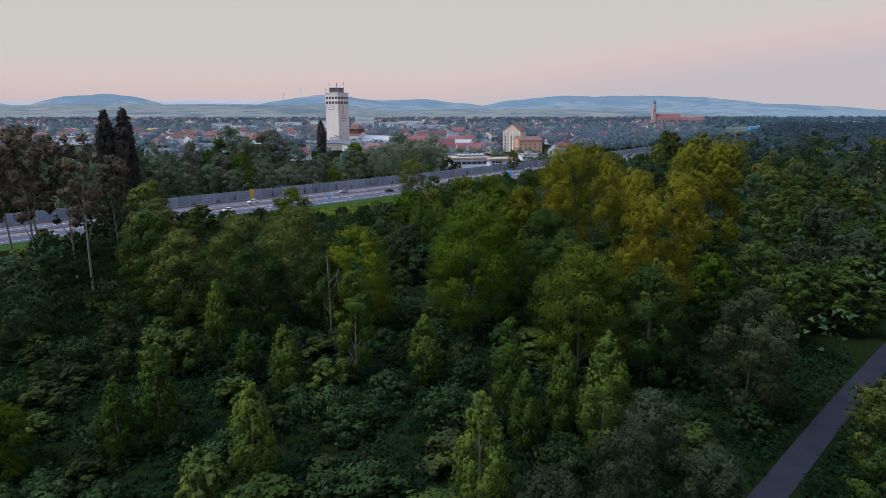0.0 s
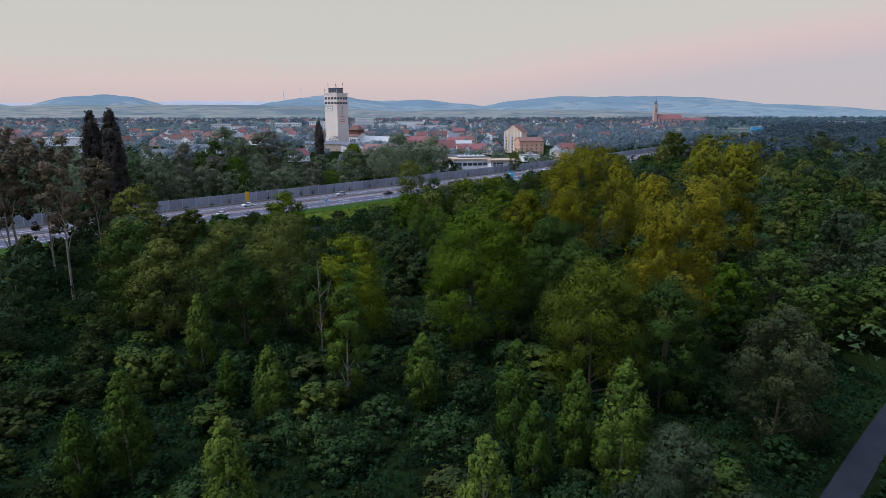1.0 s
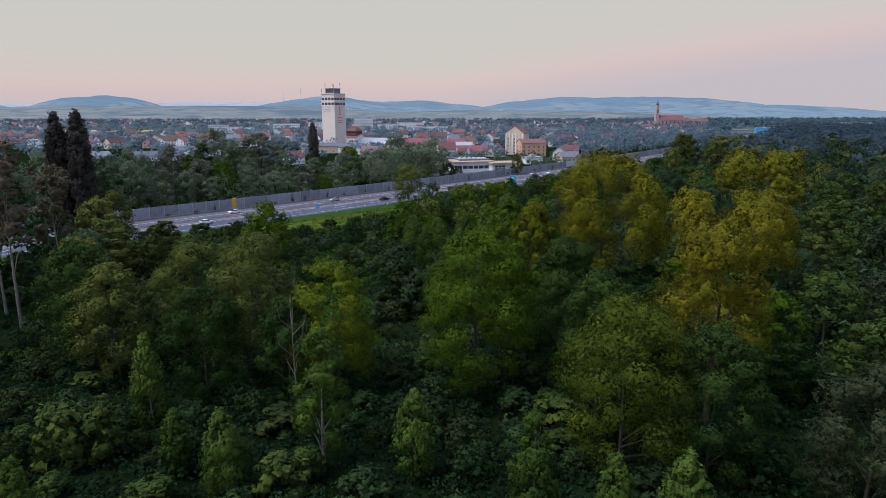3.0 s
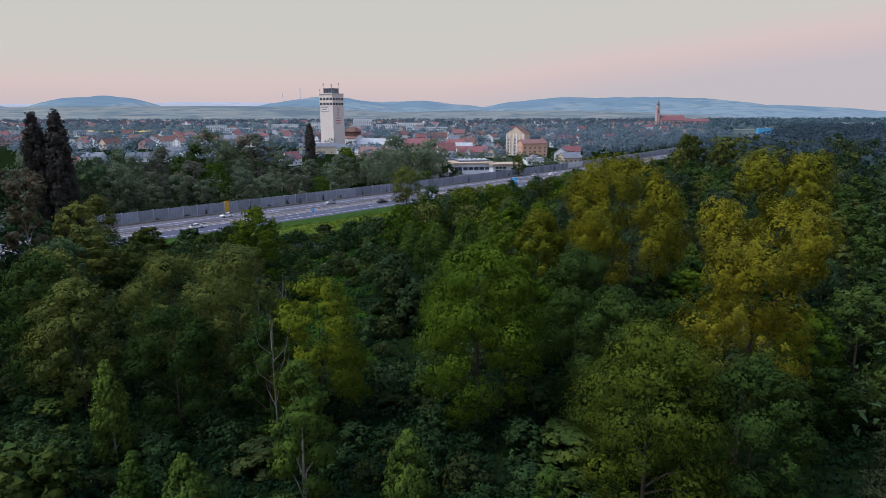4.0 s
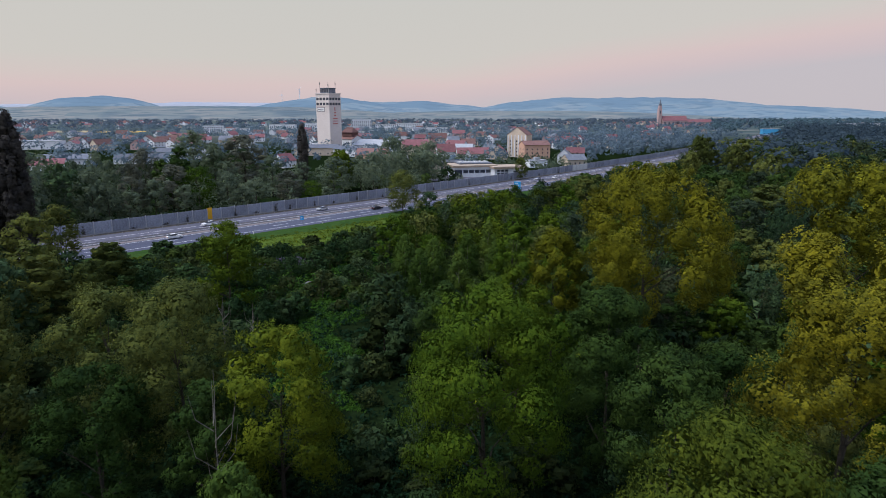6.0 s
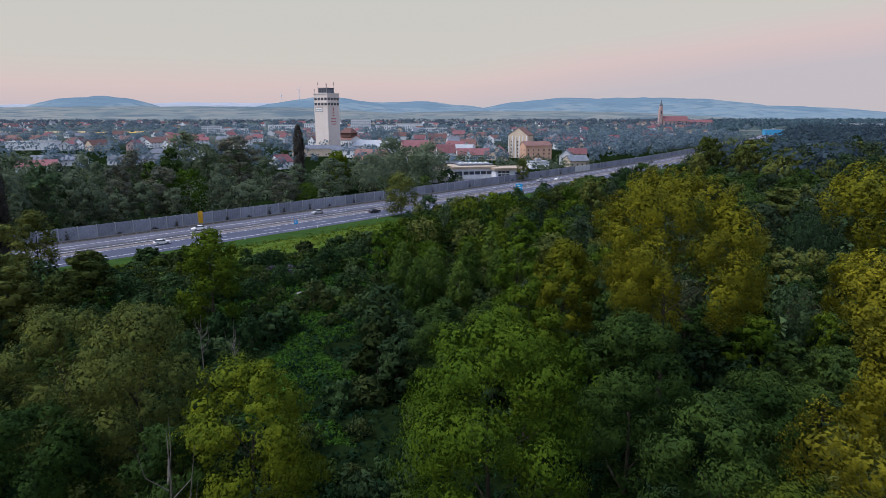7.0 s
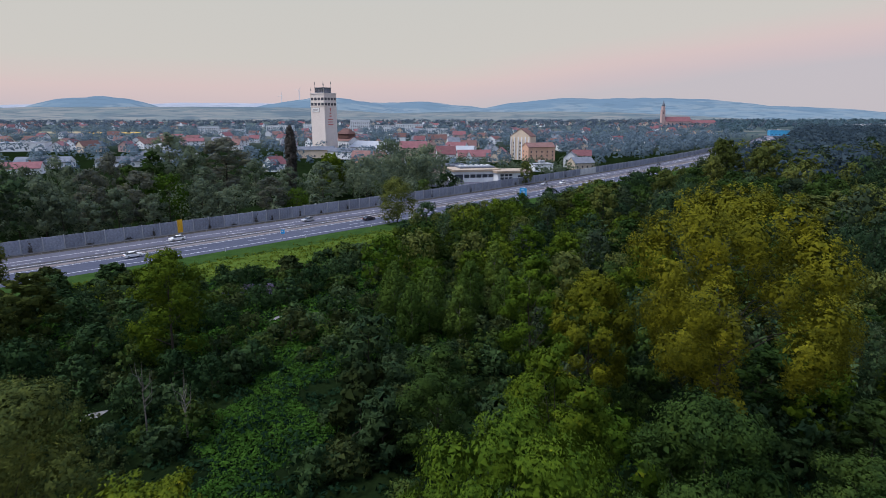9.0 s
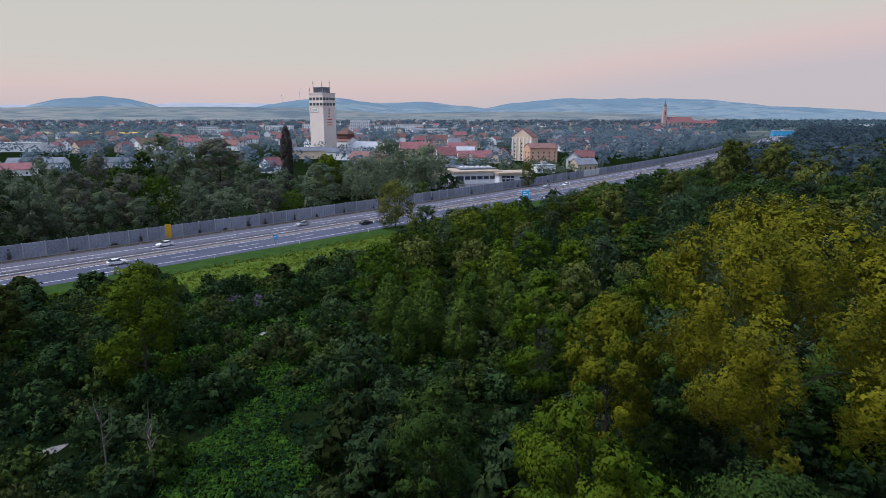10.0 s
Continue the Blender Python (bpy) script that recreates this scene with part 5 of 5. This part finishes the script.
mansard()
gable_house(-63, 628, 42, 22, 5.8, 11.0, -32, W_WHITE, R_PALE, "long warehouse with a pale sheet-metal roof", 1, 6, 3, False, "warehouse")
gable_house(-110, 575, 38, 20, 6.5, 9.0, 8, W_CREAM, R_GREY, "low dark-roofed warehouse at the foot of the silo", 1, 6, 3, False, "warehouse")
gable_house(-80, 560, 22, 16, 6, 8.5, -20, W_WHITE, R_GREY, "small shed with a grey roof", 1, 4, 2, False, "warehouse")
gable_house(-24.5, 582, 23, 11, 7.7, 13, 12, W_CREAM, R_RED, "cream house with a red tiled roof", 2, 6, 3)
gable_house(-9, 586, 10, 12, 8, 13.5, 95, W_PINK, R_RED, "pink gabled house with a red roof", 3, 3, 3)
gable_house(-36, 490, 20, 12, 3.2, 7.0, -8, W_WHITE, R_RED, "low house with a bright red roof", 1, 5, 2)
gable_house(-55, 522, 25, 14, 4.2, 8.6, -12, W_SALMON, R_BROWN, "low salmon hall with a brown roof", 1, 6, 3, False, "warehouse")
gable_house(3, 545, 15, 12, 5, 11, 6, W_WHITE, R_RED, "white house with a steep red roof", 2, 4, 2)
gable_house(24.5, 530, 26, 11, 4.2, 8.8, 8, W_WHITE, R_RED, "long white house with a red roof", 1, 7, 2)
gable_house(20, 523.5, 6, 4, 4.6, 8.0, 98, W_WHITE, R_RED, "white gabled bay with a red roof", 1, 2, 1, False, "bay_house")
gable_house(45, 527, 12, 14, 5.2, 11, 80, W_CREAM, R_RED, "cream gabled house with a red roof", 2, 3, 3)
gable_house(14, 575, 26, 14, 6, 9.5, -6, W_WHITE, R_PALE, "white hall with a pale roof", 1, 6, 3, False, "warehouse")


def mill():
    ob = gable_house(65, 552, 13, 17, 18.4, 24.5, 62, W_CREAM, R_BROWN, "tall cream mill building with a brown roof", 5, 3, 3, False, "mill_building")
    for i in range(6):
        part("pilaster", Shape().box(-0.35, 0.35, -0.25, 0, 0, 18.0), W_WHITE, ob, m=pose(-7.01, -7.5 + i * 3.0, 0, 0, 0, -90))


mill()
gable_house(75, 535, 22, 13, 11.0, 14.0, 14, W_SALMON, R_BROWN, "salmon-coloured building with a low brown roof", 3, 5, 2, False)
gable_house(89, 482, 10, 9, 6.4, 10.4, 75, W_WHITE, R_GREY, "white gabled house with a grey roof", 2, 3, 2)
gable_house(93, 468, 15, 10, 4.2, 7.6, 20, W_CREAM, R_GREY, "cream bungalow with a grey roof", 1, 4, 2)
gable_house(105, 520, 14, 11, 5.5, 9.4, -10, W_WHITE, R_RED, "white house with a red roof among trees", 2, 4, 2)
gable_house(-107, 452, 12, 10, 4.8, 9.2, 60, W_WHITE, R_RED, "white house with a bright red roof behind the trees", 2, 3, 2)
gable_house(-256, 432, 22, 12, 3.8, 7.2, 20, W_WHITE, R_RED, "white house with a red roof behind the trees", 1, 4, 2)
gable_house(-270, 475, 34, 12, 4.2, 7.4, 12, W_WHITE, R_GREY, "long low house with a dark roof", 1, 8, 2)
gable_house(-220, 485, 36, 12, 4.0, 7.0, 10, W_WHITE, R_GREY, "long low row house with a dark roof", 1, 8, 2)
gable_house(-215, 540, 40, 18, 5.0, 8.0, -8, W_WHITE, R_GREY, "broad hall with a grey roof", 1, 8, 3, False, "warehouse")
gable_house(-6, 765, 22, 12, 7, 12.5, 5, W_CREAM, R_BROWN, "cream house with a brown roof", 2, 7, 3)


def factory():
    """The flat-roofed works behind the noise barrier."""
    ob = thing("works_building", pose(22, 397, 0, 0, 0, 14), "low flat-roofed works building with a window band", "works building")
    part("wall", Shape().box(-17, 8, -7, 12, 0, 5.6), W_WHITE, ob)
    part("roof", Shape().box(-17.8, 8.8, -7.8, 12.8, 5.604, 6.7), R_FLAT, ob)
    part("upper_roof", Shape().box(-12, 8, 0, 12, 6.7, 7.5), R_GREY, ob)
    for i in range(6):
        part("skylight", Shape().box(-1.0, 1.0, -2.5, 2.5, 7.5, 7.9).box(-0.7, 0.7, -2.2, 2.2, 7.9, 8.15), M_SKYLIGHT, ob, m=pose(-10 + i * 3.1, 5.5, 0))
    for i in range(6):
        part("window", Shape().box(-1.45, 1.45, -0.06, 0.06, -0.9, 0.9), M_GLASS, ob, m=pose(-10.2 + i * 3.4, -7.03, 3.2))
    part("gate", Shape().box(-2.2, 2.2, -0.08, 0.08, 0, 4.2), M_GLASS, ob, m=pose(-14.6, -7.04, 0))
    wing = thing("works_office", pose(37.5, 392, 0, 0, 0, 16), "cream office wing with glazed doors", "office")
    part("wall", Shape().box(-9, 9, -5, 8, 0, 5.0), W_WHITE, wing)
    part("roof", Shape().box(-9.7, 9.7, -5.7, 8.7, 5.004, 6.2), R_FLAT, wing)
    for i, (x, z, w, h) in enumerate(((-6.6, 1.5, 1.0, 1.3), (-4.2, 1.5, 1.0, 1.3), (-1.8, 1.5, 1.0, 1.3), (-6.6, 3.9, 1.0, 0.6), (-4.2, 3.9, 1.0, 0.6), (-1.8, 3.9, 1.0, 0.6), (4.0, 3.2, 1.6, 0.5), (7.2, 3.2, 1.2, 0.5))):
        pane = part("window", Shape().box(-w, w, -0.05, 0.05, -h, h), M_GLASS, wing, m=pose(x, -5.03, z))
        part("frame", Shape().box(-w - 0.12, w + 0.12, -0.03, 0.02, -h - 0.14, h + 0.14), M_WHITE, pane)
    store = thing("works_store", pose(2, 412, 0, 0, 0, 14), "works store with a grey flat roof", "warehouse")
    part("wall", Shape().box(-8, 12, -6, 10, 0, 6.0), W_CREAM, store)
    part("roof", Shape().box(-8.6, 12.6, -6.6, 10.6, 6.004, 7.4), R_GREY, store)
    yard = single("yard", Shape().box(-30, 30, -9, 30, -0.02, 0.02), M_ASPHALT_OLD, "pale paved yard in front of the works", "yard", pose(20, 386, 0, 0, 0, 44), "structure")


factory()
flat_block(64, 452, 13, 8, 4.5, 18, W_WHITE, R_PALE, "small white flat-roofed shop", 1, 4, 2, "shop")
flat_block(-413, 662, 44, 18, 8.2, 12, W_WHITE, R_PALE, "long white industrial hall", 1, 4, 2, "industrial_hall")
for x, y, w, l, h, t, lab, st, fr in ((-168, 1300, 40, 14, 23.3, 8, "white tower block of flats", 7, 10), (-118, 1310, 44, 14, 12, 0, "white block of flats", 4, 11), (-30, 1150, 76, 14, 10.0, 4, "long white block of flats", 3, 18),
                                      (-418, 1150, 34, 14, 13, 10, "white block of flats among trees", 4, 9), (-360, 1105, 42, 14, 9.6, 6, "white block of flats", 3, 10), (-317, 1250, 52, 14, 13.5, -6, "white block of flats", 4, 12),
                                      (-230, 1210, 46, 14, 12.5, 4, "pale block of flats", 4, 11), (-265, 1330, 50, 14, 15, 2, "pale block of flats", 5, 12), (-75, 1420, 60, 14, 13, 3, "pale block of flats", 4, 12)):
    flat_block(x, y, w, l, h, t, W_WHITE, R_PALE, lab, st, fr, 3)


def church():
    ob = thing("church", pose(594, 1720, 0, 0, 0, 8), "pink baroque church with a tall tower and red roofs", "church")
    part("tower", Shape().box(-4.6, 4.6, -4.6, 4.6, 0, 44).box(-5.1, 5.1, -5.1, 5.1, 30, 31.2).box(-5.1, 5.1, -5.1, 5.1, 44, 45.2).box(-3.6, 3.6, -3.6, 3.6, 45.2, 55), W_PINK, ob)
    part("spire", Shape().ring([(0, 0, 55), (0, 0, 58), (0, 0, 61), (0, 0, 65), (0, 0, 72)], [3.9, 4.3, 2.8, 1.4, 0.2], 8), R_GREY, ob)
    part("belfry_window", Shape().box(-1.2, 1.2, -0.1, 0.1, 34, 41), M_GLASS, ob, m=pose(0, -4.63, 0))
    w, r = gable_shapes(72, 24, 15.5, 27.5, 0.8)
    part("nave_wall", w, W_PINK, ob, m=pose(44, 4, 0))
    part("nave_roof", r, R_RED, ob, m=pose(44, 4, 0))
    for i in range(6):
        part("nave_window", Shape().box(-1.6, 1.6, -0.1, 0.1, 3, 11), M_GLASS, ob, m=pose(14 + i * 12, -8.05, 0))
    w, r = gable_shapes(74, 18, 11.5, 18, 0.6)
    part("wing_wall", w, W_PINK, ob, m=pose(118, 4, 0))
    part("wing_roof", r, R_RED, ob, m=pose(118, 4, 0))


church()

# the other houses of the town
town_rng = np.random.default_rng(21)
WALLS = (W_WHITE, W_WHITE, W_CREAM, W_WHITE, W_PINK)
ROOFS = ((R_RED, "red"), (R_RED, "red"), (R_BROWN, "brown"), (R_GREY, "grey"), (R_BROWN, "brown"))
HOUSES = []


def town_houses(n, y0, y1, near, tries=4000):
    made = 0
    for _ in range(tries):
        if made >= n:
            return
        y = y0 + (y1 - y0) * town_rng.uniform() ** 1.25
        x = town_rng.uniform(-0.74, 0.42) * y
        o, s = road_offset(x, y)
        if o > -70 or any((x - a) ** 2 + (y - b) ** 2 < 21 ** 2 for a, b in HOUSES) or math.hypot(x + 107, y - 622) < 40 or (-20 < x < 60 and y < 430):
            continue
        if x < -120 and y < 640:
            continue
        if -0.62 < x / y < -0.35 and 1060 < y < 1400:
            continue
        HOUSES.append((x, y))
        w, l = town_rng.uniform(11, 19), town_rng.uniform(9, 12)
        h = town_rng.choice((3.4, 5.6, 6.2))
        rm, rn = ROOFS[town_rng.integers(5)]
        gable_house(x, y, w, l, h, h + town_rng.uniform(3.2, 5.2), town_rng.choice((0, 90)) + town_rng.uniform(-25, 25), WALLS[town_rng.integers(5)], rm,
                    "town house with a pitched %s tiled roof" % rn, 2, 4 if near else 0, 2 if near else 0, near, group="houses of the town")
        made += 1


town_houses(75, 600, 900, True)
town_houses(205, 850, 2300, False)

field = single("field", Shape().box(-55, 55, -40, 40, 0, 0.15), surface("stubble", (0.5, 0.32, 0.1), (0.62, 0.42, 0.14), 0.05, 0.95, 0.1), "strip of ripe yellow field by the town", "field", pose(-640, 1230, 0, 0, 0, 8), "structure")
field = single("field", Shape().box(-150, 100, -60, 60, 0, 0.12), surface("dry_grass", (0.28, 0.24, 0.16), (0.38, 0.33, 0.22), 0.02, 0.95, 0.1), "pale dry field at the town's edge", "field", pose(-800, 1250, 0, 0, 0, 4), "structure")
hall = flat_block(560, 1080, 30, 14, 9, -10, M_BLUEHALL, R_PALE, "bright blue industrial hall above the wood", 1, 5, 2, "industrial_hall")
hall = flat_block(900, 1350, 90, 20, 14, -10, W_WHITE, R_PALE, "pale industrial hall beyond the wood", 1, 5, 2, "industrial_hall")


def turbine(x, y, z0, h, turn):
    ob = thing("wind_turbine", pose(x, y, z0), "white wind turbine on the hill ridge", "wind turbine", "wind turbines on the ridge")
    part("mast", Shape().ring([(0, 0, 0), (0, 0, h)], [2.6, 1.6], 8), M_WHITE, ob)
    part("nacelle", Shape().box(-2, 2, -4, 4, h - 1.5, h + 2.5), M_WHITE, ob)
    for k in range(3):
        part("blade", Shape().ring([(0, 0, 0), (0, 0, 12), (0, 0, 27)], [0.7, 1.2, 0.25], 5), M_WHITE, ob, m=pose(0, -4.6, h + 0.5) @ Matrix.Rotation(radians(turn + 120 * k), 4, "Y"))


turbine(-1065, 4100, 60, 92, 10)
turbine(-948, 4100, 95, 90, 40)

# ---------------------------------------------------------------- along the motorway
def car(s, off, paint, label, back=False):
    x, y, h = road_at(s, off)
    ob = thing("car", pose(x, y, 0.125, 0, 0, math.degrees(h) + (180 if back else 0)), label, "car")
    body = Shape()
    side = [(-2.15, 0.3), (2.15, 0.3), (2.2, 0.72), (1.5, 0.9), (0.85, 0.98), (-1.75, 1.0), (-2.2, 0.9)]
    n = len(side)
    body.add([(px, -0.88, pz) for px, pz in side] + [(px, 0.88, pz) for px, pz in side], [tuple(range(n)), tuple(reversed(range(n, 2 * n)))] + [(i, i + n, (i + 1) % n + n, (i + 1) % n) for i in range(n)])
    b = part("body", body, paint, ob)
    cab = [(-1.85, 0.99), (0.95, 0.97), (0.3, 1.42), (-1.25, 1.45)]
    part("cabin", Shape().add([(px, -0.76 + (0.1 if pz > 1.2 else 0), pz) for px, pz in cab] + [(px, 0.76 - (0.1 if pz > 1.2 else 0), pz) for px, pz in cab], [(0, 1, 2, 3), (7, 6, 5, 4), (0, 4, 5, 1), (1, 5, 6, 2), (3, 2, 6, 7), (3, 7, 4, 0)]), M_GLASS, ob)
    part("roof", Shape().box(-1.2, 0.28, -0.64, 0.64, 1.445, 1.48), paint, ob)
    for wx in (-1.35, 1.35):
        for wy in (-0.82, 0.82):
            tyre = part("wheel", Shape().ring([(0, -0.11, 0), (0, 0.11, 0)], [0.32, 0.32], 12), M_DARK, ob, m=pose(wx, wy, 0.32))
            part("rim", Shape().ring([(0, -0.12, 0), (0, 0.12, 0)], [0.19, 0.19], 8), M_STEEL, tyre)
    for wy in (-0.62, 0.62):
        part("headlight", Shape().box(2.14, 2.21, wy - 0.17, wy + 0.17, 0.58, 0.72), M_WHITE, ob)
        part("tail_light", Shape().box(-2.23, -2.17, wy - 0.15, wy + 0.15, 0.65, 0.82), M_REDP, ob)


P_SILVER = plain("silver_car_paint", (0.55, 0.56, 0.58), 0.3, 0.4)
P_WHITE = plain("white_car_paint", (0.8, 0.8, 0.8), 0.3)
P_BLACK = plain("black_car_paint", (0.03, 0.03, 0.035), 0.25)
for px, py, paint, lab in ((-49.4, 272, P_SILVER, "silver car on the motorway"), (-26.4, 271, P_BLACK, "dark car on the motorway"), (66.6, 378.1, P_WHITE, "white car on the motorway"),
                           (53.3, 371, P_SILVER, "pale silver car on the motorway"), (-79.3, 217.6, P_WHITE, "white car on the near carriageway"), (-78, 238.6, P_WHITE, "white car beside the noise barrier"), (150, 495, P_BLACK, "dark car far along the motorway")):
    o, s = road_offset(px, py)
    lane = min((5.9 + 4, 13.6, 23.0, 27.2), key=lambda v: abs(v - o))
    car(s, lane, paint, lab, lane < 17)

POST_MESH = Shape().box(-0.06, 0.06, -0.05, 0.05, 0, 1.0).add([(-0.06, -0.05, 1.0), (0.06, -0.05, 1.0), (0.06, 0.05, 1.08), (-0.06, 0.05, 1.08)], [(0, 1, 2, 3)]).mesh("marker_body")
POST_MESH.materials.append(M_WHITE)
BAND_MESH = Shape().box(-0.065, 0.065, -0.055, 0.055, 0.72, 0.88).mesh("reflector_band")
BAND_MESH.materials.append(M_DARK)
for k in range(-3, 20):
    x, y, h = road_at(39.5 + 24.6 * k, 33.4)
    ob = thing("marker_post", pose(x, y, 0.05, 0, 0, math.degrees(h)), "slim white roadside marker post", "marker post", "marker posts along the verge")
    part("marker_body", POST_MESH, M_WHITE, ob)
    part("reflector_band", BAND_MESH, M_DARK, ob)


def road_sign(x, y, w, z0, z1, turn, label, bars):
    ob = thing("road_sign", pose(x, y, 0, 0, 0, turn), label, "road sign")
    for sx in (-w * 0.33, w * 0.33):
        part("leg", Shape().ring([(sx, 0.08, -0.1), (sx, 0.08, z1)], [0.07, 0.07], 6), M_STEEL, ob)
    p = part("sign_plate", Shape().box(-w / 2, w / 2, -0.04, 0.04, z0, z1), M_BLUE, ob)
    part("border", Shape().box(-w / 2 + 0.06, w / 2 - 0.06, -0.055, -0.042, z1 - 0.14, z1 - 0.06), M_WHITE, p)
    for i in range(bars):
        z = z1 - (i + 1) * (z1 - z0) / (bars + 1)
        part("letter_bar", Shape().box(-w * 0.34, w * (0.1 + 0.22 * (i % 2)), -0.056, -0.042, z - 0.16, z + 0.16), M_WHITE, p)


road_sign(35.5, 322, 3.0, 1.4, 5.0, -8, "tall blue motorway direction sign on two legs", 3)
road_sign(-46.3, 240.4, 1.1, 1.3, 2.7, 14, "small blue roadside sign", 1)
